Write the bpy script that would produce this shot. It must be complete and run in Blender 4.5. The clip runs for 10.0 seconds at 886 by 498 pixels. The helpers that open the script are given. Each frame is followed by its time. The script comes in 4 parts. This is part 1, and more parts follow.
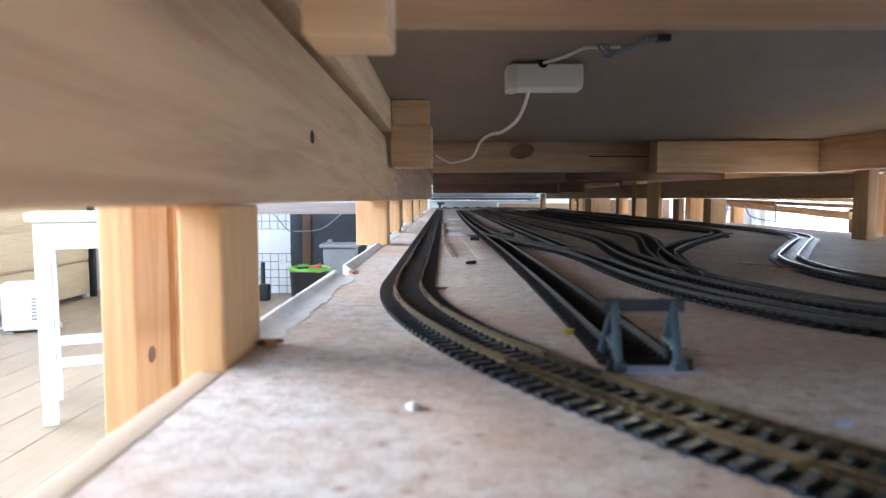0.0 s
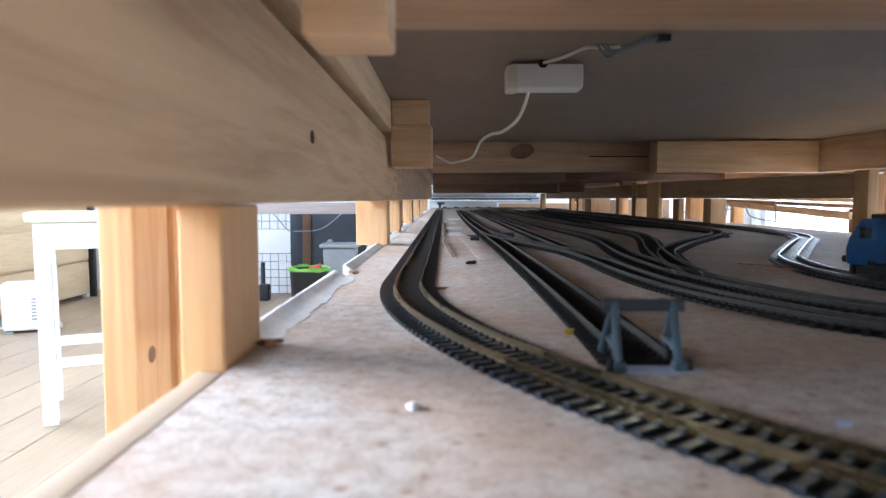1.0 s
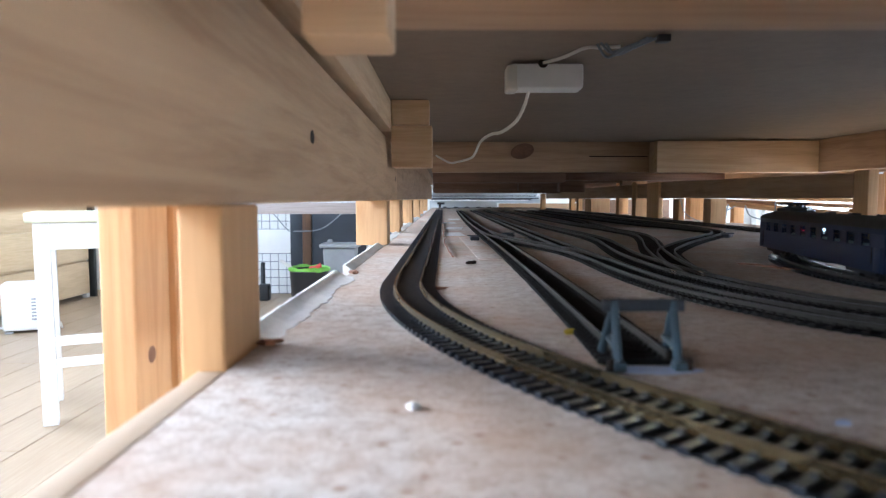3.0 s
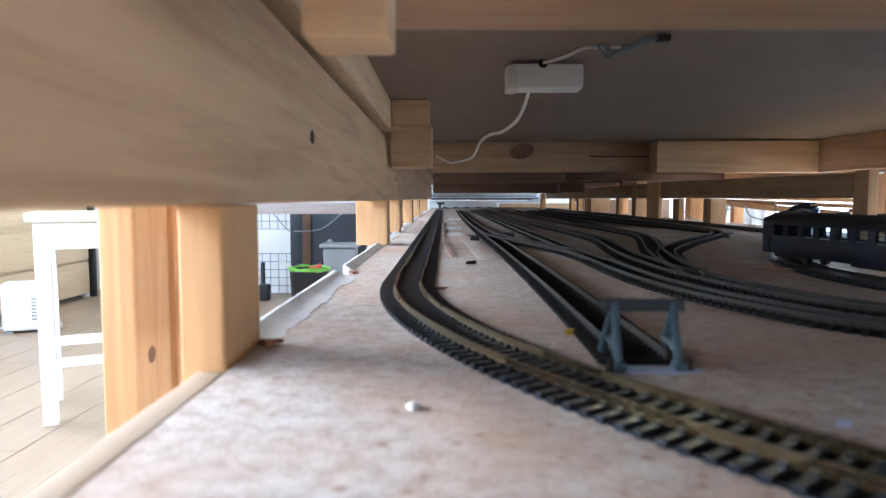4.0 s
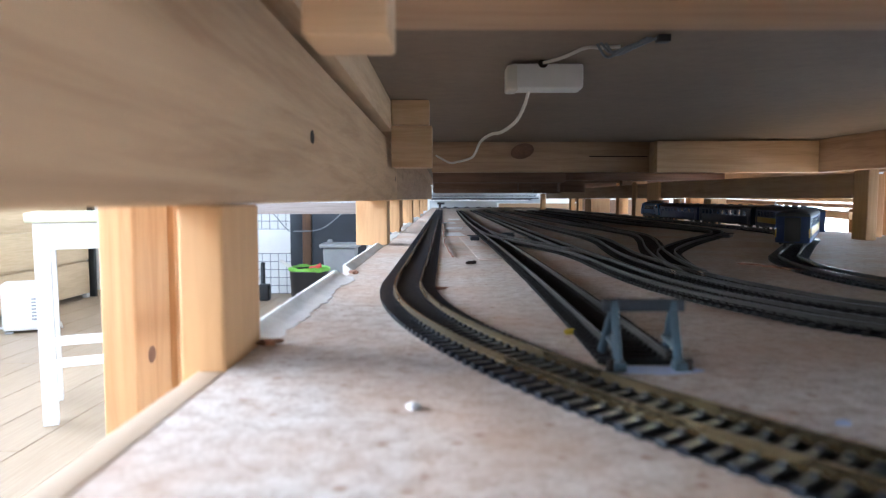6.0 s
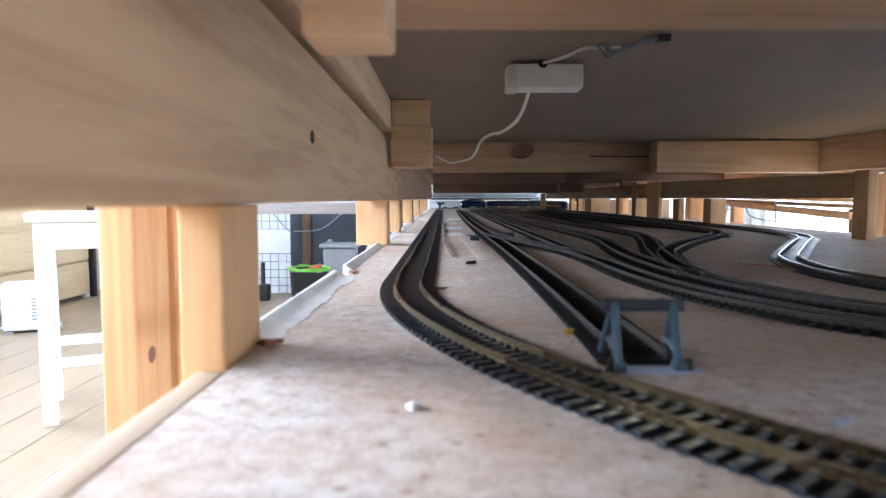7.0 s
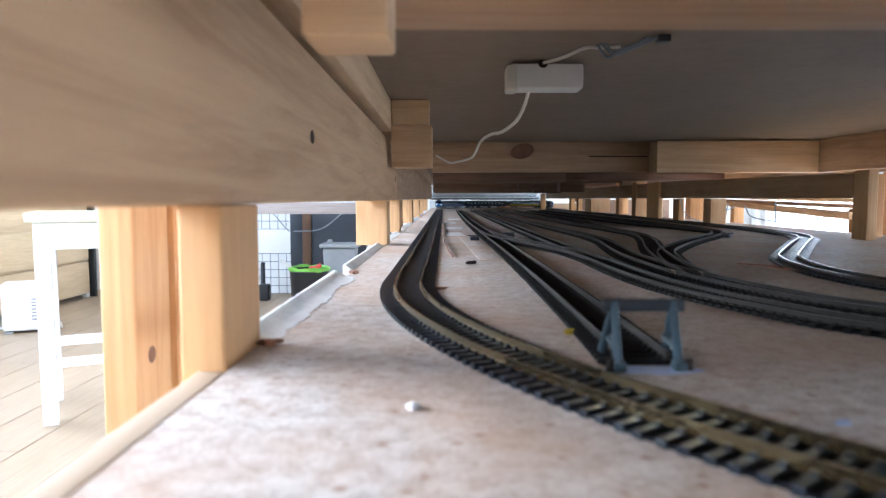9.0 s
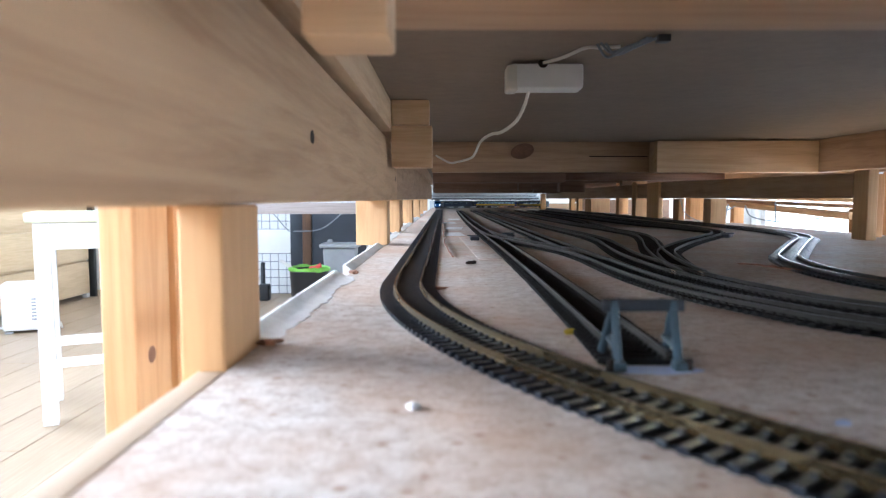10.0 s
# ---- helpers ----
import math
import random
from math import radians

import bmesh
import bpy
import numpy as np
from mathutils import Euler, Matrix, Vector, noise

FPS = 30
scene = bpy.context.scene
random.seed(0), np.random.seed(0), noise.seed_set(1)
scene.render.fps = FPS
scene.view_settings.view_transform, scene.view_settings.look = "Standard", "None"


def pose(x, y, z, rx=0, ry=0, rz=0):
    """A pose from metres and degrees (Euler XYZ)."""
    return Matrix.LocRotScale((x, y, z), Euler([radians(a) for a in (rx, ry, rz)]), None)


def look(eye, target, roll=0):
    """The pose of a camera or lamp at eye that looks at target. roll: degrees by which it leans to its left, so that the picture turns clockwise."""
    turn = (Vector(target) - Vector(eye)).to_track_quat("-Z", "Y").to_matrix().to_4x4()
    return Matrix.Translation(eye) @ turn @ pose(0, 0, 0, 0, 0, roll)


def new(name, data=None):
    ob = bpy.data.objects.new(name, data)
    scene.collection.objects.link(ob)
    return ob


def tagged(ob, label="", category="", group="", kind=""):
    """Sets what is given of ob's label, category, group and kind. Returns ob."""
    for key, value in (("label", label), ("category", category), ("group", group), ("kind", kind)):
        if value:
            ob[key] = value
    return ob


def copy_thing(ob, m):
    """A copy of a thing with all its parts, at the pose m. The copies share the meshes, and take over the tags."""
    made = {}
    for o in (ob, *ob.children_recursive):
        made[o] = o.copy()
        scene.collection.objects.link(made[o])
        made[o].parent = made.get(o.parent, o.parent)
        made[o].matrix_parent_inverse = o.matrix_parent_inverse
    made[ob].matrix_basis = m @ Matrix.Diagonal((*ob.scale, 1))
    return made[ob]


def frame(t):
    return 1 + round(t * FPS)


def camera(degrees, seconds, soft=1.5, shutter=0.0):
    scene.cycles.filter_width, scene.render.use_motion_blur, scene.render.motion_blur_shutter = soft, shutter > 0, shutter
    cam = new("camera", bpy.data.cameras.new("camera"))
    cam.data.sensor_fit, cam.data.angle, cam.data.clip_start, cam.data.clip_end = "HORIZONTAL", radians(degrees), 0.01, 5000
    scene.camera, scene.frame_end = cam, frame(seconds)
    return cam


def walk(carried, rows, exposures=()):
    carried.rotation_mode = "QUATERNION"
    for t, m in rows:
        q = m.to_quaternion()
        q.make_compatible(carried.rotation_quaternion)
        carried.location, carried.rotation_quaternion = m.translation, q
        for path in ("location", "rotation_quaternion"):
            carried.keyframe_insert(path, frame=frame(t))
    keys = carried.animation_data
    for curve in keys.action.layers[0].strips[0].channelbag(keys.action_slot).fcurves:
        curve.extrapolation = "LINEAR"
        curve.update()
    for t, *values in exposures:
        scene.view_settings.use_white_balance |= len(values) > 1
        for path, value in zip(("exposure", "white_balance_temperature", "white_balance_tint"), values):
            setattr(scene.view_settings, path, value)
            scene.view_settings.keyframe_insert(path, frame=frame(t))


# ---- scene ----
cam = camera(66.3, 10.0, soft=1.2)
cam.data.dof.use_dof = True
cam.data.dof.focus_distance, cam.data.dof.aperture_fstop = 1.0, 16.0
EYE = (0.0, 0.0, 0.058)
VIEW = look(EYE, (0.0, 1.0, 0.058 - 0.07417))
walk(cam, [(0.0, VIEW), (10.0, VIEW)], exposures=[(0.0, 1.27, 5320, 10), (0.9, 1.27, 5320, 10), (2.0, 1.19, 5320, 10), (5.7, 1.22, 5320, 10), (6.8, 1.33, 5320, 10), (10.0, 1.36, 5320, 10)])

# ---------------------------------------------------------------- world and light
world = bpy.data.worlds.new("world")
scene.world = world
world.use_nodes = True
wn = world.node_tree.nodes
sky = wn.new("ShaderNodeTexSky")
sky.sky_type = "NISHITA"
sky.sun_disc = False
sky.sun_elevation, sky.sun_rotation = radians(24), radians(285)
wn["Background"].inputs["Strength"].default_value = 0.15
world.node_tree.links.new(sky.outputs[0], wn["Background"].inputs[0])

sun_data = bpy.data.lights.new("sun", "SUN")
sun_data.energy, sun_data.angle, sun_data.color = 2.6, radians(45), (1.0, 0.98, 0.96)
sun = new("sun", sun_data)
sun.matrix_world = look((-4, 2.1, 1.80), (0, 1.0, 0))


def window_light(name, eye, target, w, h, power, color=(0.95, 0.98, 1.0)):
    """Sky light that enters by a window opening."""
    d = bpy.data.lights.new(name, "AREA")
    d.shape, d.size, d.size_y, d.energy, d.color = "RECTANGLE", w, h, power, color
    ob = new(name, d)
    ob.matrix_world = look(eye, target)
    return ob


FLOOR_Z = -0.655
CEIL_Z = 2.2
window_light("window_light_rear", (-1.95, -2.42, 1.12), (-1.3, 0, 0.25), 2.0, 1.15, 33)
window_light("window_light_west", (-3.02, 1.0, 1.18), (0, 1.0, 0.0), 6.2, 1.55, 52, (0.92, 0.96, 1.0))
window_light("window_light_east", (2.32, 1.6, 0.45), (0, 1.3, 0.05), 6.4, 1.6, 10)

# ---------------------------------------------------------------- materials


class Nodes:
    """Short way to write a node material."""

    def __init__(self, name, rough=0.5, metal=0.0, spec=0.5):
        self.mat = bpy.data.materials.new(name)
        self.mat.use_nodes = True
        self.n, self.l = self.mat.node_tree.nodes, self.mat.node_tree.links
        self.b = self.n["Principled BSDF"]
        self.b.inputs["Roughness"].default_value = rough
        self.b.inputs["Metallic"].default_value = metal
        self.b.inputs["Specular IOR Level"].default_value = spec

    def coords(self, scale=(1, 1, 1), turn=(0, 0, 0), kind="Object"):
        tc = self.n.new("ShaderNodeTexCoord")
        mp = self.n.new("ShaderNodeMapping")
        mp.inputs["Scale"].default_value = scale
        mp.inputs["Rotation"].default_value = turn
        self.l.new(tc.outputs[kind], mp.inputs[0])
        return mp.outputs[0]

    def noise(self, vec, scale, detail=4, rough=0.6, distort=0.0):
        t = self.n.new("ShaderNodeTexNoise")
        t.inputs["Scale"].default_value = scale
        t.inputs["Detail"].default_value = detail
        t.inputs["Roughness"].default_value = rough
        t.inputs["Distortion"].default_value = distort
        self.l.new(vec, t.inputs["Vector"])
        return t.outputs["Fac"]

    def ramp(self, fac, stops):
        r = self.n.new("ShaderNodeValToRGB")
        els = r.color_ramp.elements
        while len(els) < len(stops):
            els.new(0.5)
        for e, (p, c) in zip(els, stops):
            e.position, e.color = p, (*c, 1)
        self.l.new(fac, r.inputs[0])
        return r.outputs[0]

    def mix(self, fac, a, b, mode="MIX"):
        m = self.n.new("ShaderNodeMix")
        m.data_type, m.blend_type = "RGBA", mode
        for val, sock in ((fac, m.inputs[0]), (a, m.inputs[6]), (b, m.inputs[7])):
            if isinstance(val, (int, float)):
                sock.default_value = val
            elif isinstance(val, tuple):
                sock.default_value = (*val, 1)
            else:
                self.l.new(val, sock)
        return m.outputs[2]

    def color(self, c):
        if isinstance(c, tuple):
            self.b.inputs["Base Color"].default_value = (*c, 1)
        else:
            self.l.new(c, self.b.inputs["Base Color"])
        return self

    def bump(self, h, strength=0.3, dist=0.001):
        b = self.n.new("ShaderNodeBump")
        b.inputs["Strength"].default_value = strength
        b.inputs["Distance"].default_value = dist
        self.l.new(h, b.inputs["Height"])
        self.l.new(b.outputs[0], self.b.inputs["Normal"])
        return self

    def rough(self, fac, lo, hi):
        m = self.n.new("ShaderNodeMapRange")
        m.inputs[3].default_value, m.inputs[4].default_value = lo, hi
        self.l.new(fac, m.inputs[0])
        self.l.new(m.outputs[0], self.b.inputs["Roughness"])
        return self


def wood(name, light, dark, along="Y", knots=0.5, rough=0.6):
    """Sawn softwood, grain along one axis."""
    m = Nodes(name, rough, spec=0.3)
    st = {"X": (2.2, 34, 34), "Y": (34, 2.2, 34), "Z": (34, 34, 2.2)}[along]
    wide = {"X": (0.7, 6, 6), "Y": (6, 0.7, 6), "Z": (6, 6, 0.7)}[along]
    info = m.n.new("ShaderNodeObjectInfo")
    base = m.coords(st)
    add = m.n.new("ShaderNodeVectorMath")
    mul = m.n.new("ShaderNodeVectorMath")
    mul.operation = "SCALE"
    comb = m.n.new("ShaderNodeCombineXYZ")
    for i in range(3):
        m.l.new(info.outputs["Random"], comb.inputs[i])
    m.l.new(comb.outputs[0], mul.inputs[0])
    mul.inputs["Scale"].default_value = 37.0
    m.l.new(base, add.inputs[0])
    m.l.new(mul.outputs[0], add.inputs[1])
    grain = m.noise(add.outputs[0], 3.0, 5, 0.65, 0.6)
    fine = m.noise(add.outputs[0], 14.0, 3, 0.7)
    blotch = m.noise(m.coords(wide), 2.2, 3, 0.6, 0.4)
    c1 = m.ramp(grain, [(0.32, dark), (0.55, light), (0.75, tuple(min(1, v * 1.12) for v in light))])
    c2 = m.mix(0.35, c1, m.ramp(blotch, [(0.35, dark), (0.65, light)]))
    vor = m.n.new("ShaderNodeTexVoronoi")
    vor.inputs["Scale"].default_value = 5.5
    m.l.new(m.coords({"X": (0.55, 2, 2), "Y": (2, 0.55, 2), "Z": (2, 2, 0.55)}[along]), vor.inputs["Vector"])
    knot = m.ramp(vor.outputs["Distance"], [(0.05, (1, 1, 1)), (0.13, (0, 0, 0))])
    kn = m.mix(knots, (0, 0, 0), knot)
    c3 = m.mix(kn, c2, tuple(v * 0.45 for v in dark))
    m.color(c3)
    m.bump(m.mix(0.5, grain, fine), 0.35, 0.0006)
    m.rough(fine, rough - 0.12, rough + 0.15)
    return m.mat


PINE = dict(light=(0.66, 0.41, 0.21), dark=(0.50, 0.28, 0.12))
DULL = dict(light=(0.49, 0.325, 0.195), dark=(0.32, 0.19, 0.105))
M_PINE_X = wood("pine_x", along="X", **DULL)
M_PINE_Y = wood("pine_y", along="Y", knots=0.35, **DULL)
M_PINE_Z = wood("pine_z", along="Z", knots=0.4, **PINE)
M_BRIGHT_X = wood("planed_pine_x", (0.66, 0.45, 0.26), (0.50, 0.30, 0.15), "X", 0.6)
M_ORANGE_Z = wood("orange_pine_z", (0.60, 0.33, 0.14), (0.42, 0.20, 0.075), "Z", 0.3)
M_BIRCH = wood("birch_veneer", (0.74, 0.57, 0.36), (0.62, 0.45, 0.26), "X", 0.0, 0.45)
M_BROWN = wood("brown_stained", (0.12, 0.065, 0.035), (0.07, 0.035, 0.02), "Z", 0.0, 0.4)


def chip_mat():
    m = Nodes("chipboard", 0.55, spec=0.35)
    v = m.coords()
    big = m.noise(v, 9, 4, 0.6)
    mid = m.noise(v, 130, 4, 0.75)
    fine = m.noise(v, 620, 3, 0.7)
    c = m.ramp(mid, [(0.36, (0.30, 0.22, 0.16)), (0.5, (0.55, 0.485, 0.43)), (0.64, (0.73, 0.69, 0.65))])
    c = m.mix(0.42, c, m.ramp(fine, [(0.34, (0.33, 0.24, 0.18)), (0.60, (0.71, 0.65, 0.60))]))
    c = m.mix(m.ramp(big, [(0.43, (0, 0, 0)), (0.64, (0.65, 0.65, 0.65))]), c, (0.47, 0.29, 0.175))
    vor = m.n.new("ShaderNodeTexVoronoi")
    vor.inputs["Scale"].default_value = 95
    m.l.new(v, vor.inputs["Vector"])
    fleck = m.ramp(vor.outputs["Distance"], [(0.08, (0.75, 0.75, 0.75)), (0.19, (0, 0, 0))])
    c = m.mix(fleck, c, (0.30, 0.16, 0.085))
    m.color(c)
    m.bump(m.mix(0.5, mid, fine), 0.3, 0.0006)
    return m.mat


def simple(name, color, rough=0.5, metal=0.0, grain=60, amount=0.25, spec=0.5, bump=0.15, wear=None):
    """Painted, plastic or metal surface with soft variation at two scales."""
    m = Nodes(name, rough, metal, spec)
    v = m.coords()
    a, b = m.noise(v, grain, 4, 0.65), m.noise(v, grain * 0.12, 3, 0.6)
    lo, hi = tuple(c * (1 - amount) for c in color), tuple(min(1, c * (1 + amount * 0.6)) for c in color)
    c = m.mix(0.5, m.ramp(a, [(0.3, lo), (0.7, hi)]), m.ramp(b, [(0.35, lo), (0.65, hi)]))
    if wear:
        c = m.mix(m.ramp(m.noise(v, grain * 0.6, 5, 0.8), [(0.58, (0, 0, 0)), (0.72, (0.8, 0.8, 0.8))]), c, wear)
    m.color(c)
    m.bump(a, bump, 0.0004)
    m.rough(b, max(0.03, rough - 0.1), min(1, rough + 0.12))
    return m.mat


M_CHIP = chip_mat()
M_SUB = simple("hardboard_underside", (0.27, 0.205, 0.15), 0.75, grain=55, amount=0.16, spec=0.25)
M_EDGE = simple("torn_white_filler", (0.86, 0.86, 0.85), 0.8, grain=240, amount=0.18, bump=0.6)
M_SLEEPER = simple("black_sleeper_plastic", (0.009, 0.013, 0.022), 0.29, grain=300, amount=0.35, spec=0.5)
M_BEDSTRIP = simple("black_track_strip", (0.006, 0.006, 0.008), 0.8, grain=300, amount=0.3, spec=0.12)
M_SLEEPERDULL = simple("dusty_black_sleeper", (0.020, 0.018, 0.017), 0.75, grain=300, amount=0.4, spec=0.2, wear=(0.05, 0.042, 0.035))
M_RAIL = simple("tarnished_rail", (0.25, 0.19, 0.105), 0.27, 0.9, grain=90, amount=0.3)
M_RAILDULL = simple("oxidised_rail", (0.075, 0.068, 0.060), 0.5, 0.6, grain=140, amount=0.35, wear=(0.05, 0.04, 0.03))
M_RAILDULLTOP = simple("dusty_rail_head", (0.26, 0.26, 0.27), 0.38, 0.9, grain=160, amount=0.35)
M_DESKWOOD = wood("grey_stained_board", (0.36, 0.31, 0.29), (0.25, 0.21, 0.20), "X", 0.0)
M_RAILTOP = simple("polished_rail_head", (0.66, 0.64, 0.60), 0.2, 1.0, grain=200, amount=0.15)
M_GREY = simple("grey_blue_plastic", (0.050, 0.085, 0.110), 0.5, grain=350, amount=0.3, wear=(0.13, 0.17, 0.20))
M_GREYDARK = simple("dark_grey_plastic", (0.022, 0.029, 0.042), 0.5, grain=350, amount=0.3)
M_PAINT = simple("pale_blue_paint", (0.45, 0.53, 0.70), 0.55, grain=160, amount=0.2)
M_WHITE = simple("white_plastic", (0.80, 0.79, 0.76), 0.4, grain=40, amount=0.05)
M_WHITEPAINT = simple("white_lacquer", (0.82, 0.82, 0.81), 0.35, grain=20, amount=0.04)
M_WIRE = simple("ivory_cable", (0.72, 0.68, 0.60), 0.45, grain=80, amount=0.08)
M_BLACKWIRE = simple("black_cable", (0.02, 0.02, 0.024), 0.4, grain=80, amount=0.2)
M_GREYWIRE = simple("grey_cable", (0.22, 0.24, 0.26), 0.45, grain=80, amount=0.2)
M_HOLE = simple("dark_hole", (0.03, 0.018, 0.012), 0.9, grain=90, amount=0.3)
M_KNOT = simple("wood_knot", (0.235, 0.12, 0.068), 0.7, grain=180, amount=0.35)
M_WALL = simple("white_plaster", (0.80, 0.79, 0.77), 0.9, grain=25, amount=0.05)
M_CEILING = simple("ceiling_paint", (0.82, 0.81, 0.79), 0.9, grain=25, amount=0.04)
M_NAVY = simple("navy_black_board", (0.018, 0.024, 0.036), 0.4, grain=15, amount=0.25)
M_BLACKBIN = simple("black_bin_plastic", (0.012, 0.013, 0.015), 0.32, grain=40, amount=0.25)
M_GREEN = simple("lime_green_bag", (0.17, 0.44, 0.05), 0.4, grain=60, amount=0.3)
M_GREYBIN = simple("pale_grey_bin", (0.33, 0.34, 0.36), 0.4, grain=30, amount=0.12)
M_RED = simple("red_scrap", (0.55, 0.06, 0.05), 0.5)
M_YELLOWBIT = simple("yellow_scrap", (0.62, 0.48, 0.04), 0.6)
M_BARK = simple("reddish_splinter", (0.24, 0.11, 0.06), 0.8, grain=200, amount=0.4)
M_CARD = simple("card_strip", (0.56, 0.44, 0.32), 0.8, grain=160, amount=0.15)
M_TILE = simple("white_glazed_tile", (0.80, 0.81, 0.82), 0.15, grain=30, amount=0.04)
M_GROUT = simple("dark_grout", (0.27, 0.29, 0.33), 0.9, grain=120, amount=0.2)
M_STEEL = simple("steel", (0.55, 0.55, 0.55), 0.3, 1.0, grain=90, amount=0.15)
M_RADIATOR = simple("radiator_enamel", (0.46, 0.49, 0.52), 0.3, grain=20, amount=0.04)
# train
M_LOCO = simple("loco_blue", (0.002, 0.075, 0.26), 0.38, grain=120, amount=0.25, spec=0.3)
M_LOCODARK = simple("loco_window_band", (0.006, 0.012, 0.028), 0.2, grain=120, amount=0.25)
M_ROOF = simple("weathered_dark_roof", (0.028, 0.030, 0.034), 0.6, grain=150, amount=0.3)
M_COACHBLUE = simple("coach_blue", (0.010, 0.026, 0.090), 0.4, grain=120, amount=0.2, spec=0.3)
M_COACHDARK = simple("coach_dark_blue", (0.010, 0.022, 0.055), 0.4, grain=120, amount=0.2, spec=0.3)
M_YELLOW = simple("coach_yellow", (0.62, 0.40, 0.025), 0.35, grain=120, amount=0.12)
M_UNDER = simple("underframe_black", (0.012, 0.012, 0.013), 0.55, grain=200, amount=0.3)
M_WHEEL = simple("wheel_steel", (0.035, 0.033, 0.03), 0.45, 0.5, grain=200, amount=0.2)


def glass_mat(name, tint=(0.9, 0.95, 0.95), rough=0.03):
    m = Nodes(name, rough, 0.0, 0.6)
    m.color(tint)
    m.b.inputs["Transmission Weight"].default_value = 1.0
    m.b.inputs["IOR"].default_value = 1.05
    return m.mat


def glow_mat(name, color, strength):
    m = Nodes(name, 0.4)
    m.color(color)
    m.b.inputs["Emission Color"].default_value = (*color, 1)
    m.b.inputs["Emission Strength"].default_value = strength
    return m.mat


M_GLASS = glass_mat("clear_pane")
M_COACHGLASS = glass_mat("hazy_coach_pane", (0.74, 0.86, 0.92), 0.10)
M_REDLAMP = glow_mat("red_tail_lamp", (1.0, 0.03, 0.06), 1.6)
M_HEADLAMP = glow_mat("white_head_lamp", (1.0, 0.92, 0.8), 5.0)
M_AMBER = glow_mat("amber_lamp", (1.0, 0.55, 0.18), 0.6)
M_OUT = glow_mat("bright_overcast_distance", (0.95, 0.98, 1.0), 2.5)


def floor_mat():
    m = Nodes("laminate_floor", 0.22, spec=0.5)
    v = m.coords((14, 1.0, 1))
    g = m.noise(v, 5, 5, 0.65, 0.5)
    info = m.n.new("ShaderNodeObjectInfo")
    c = m.ramp(g, [(0.3, (0.31, 0.225, 0.145)), (0.7, (0.40, 0.31, 0.215))])
    c = m.mix(0.25, c, m.ramp(info.outputs["Random"], [(0.0, (0.27, 0.18, 0.10)), (1.0, (0.41, 0.31, 0.205))]))
    m.color(c)
    m.bump(g, 0.1, 0.0005)
    m.rough(m.noise(m.coords(), 3, 3), 0.32, 0.48)
    return m.mat


M_FLOOR = floor_mat()

# ---------------------------------------------------------------- mesh helpers


def bm_box(bm, x0, x1, y0, y1, z0, z1, bevel=0.0, seg=2):
    """Box between limits, edges rounded, added to bm."""
    r = bmesh.ops.create_cube(bm, size=1.0)
    vs = r["verts"]
    for v in vs:
        v.co = Vector(((x0 + x1) / 2 + v.co.x * (x1 - x0), (y0 + y1) / 2 + v.co.y * (y1 - y0), (z0 + z1) / 2 + v.co.z * (z1 - z0)))
    if bevel > 0:
        es = list({e for v in vs for e in v.link_edges})
        bmesh.ops.bevel(bm, geom=es, offset=bevel, segments=seg, profile=0.6, affect="EDGES")
    return bm


def box(x0, x1, y0, y1, z0, z1, bevel=0.0, seg=2):
    return bm_box(bmesh.new(), x0, x1, y0, y1, z0, z1, bevel, seg)


def bm_cyl(bm, a, b, r0, r1=None, n=16, caps=True):
    """Tapered rod from a to b, added to bm."""
    a, b = Vector(a), Vector(b)
    d = b - a
    m = Matrix.Translation((a + b) / 2) @ d.to_track_quat("Z", "Y").to_matrix().to_4x4()
    bmesh.ops.create_cone(bm, cap_ends=caps, segments=n, radius1=r0, radius2=r0 if r1 is None else r1, depth=d.length, matrix=m)
    return bm


def roughen(bm, amount, scale, seed=0.0):
    """Uneven, worn surface."""
    for v in bm.verts:
        p = v.co * scale + Vector((seed, seed * 1.7, seed * 0.3))
        v.co += noise.noise_vector(p) * amount
    return bm


def finish(bm, mats, smooth=True):
    me = bpy.data.meshes.new("mesh")
    bmesh.ops.recalc_face_normals(bm, faces=bm.faces)
    bm.to_mesh(me)
    bm.free()
    for m in mats if isinstance(mats, (list, tuple)) else [mats]:
        me.materials.append(m)
    if smooth:
        me.polygons.foreach_set("use_smooth", [True] * len(me.polygons))
        me.set_sharp_from_angle(angle=radians(35))
    return me


def part(name, bm, material, parent, label=""):
    me = bm if isinstance(bm, bpy.types.Mesh) else finish(bm, material)
    ob = new(name, me)
    ob.parent = parent
    if label:
        ob["label"] = label
    return ob


def thing(name, bm, material, label, category, group="", kind="", at=None):
    me = bm if isinstance(bm, bpy.types.Mesh) else finish(bm, material)
    ob = new(name, me)
    if at is not None:
        ob.matrix_basis = at
    return tagged(ob, label, category, group, kind)


def holder(name, at, label, category, group="", kind=""):
    ob = new(name)
    ob.empty_display_size = 0.02
    ob.matrix_basis = at
    return tagged(ob, label, category, group, kind)


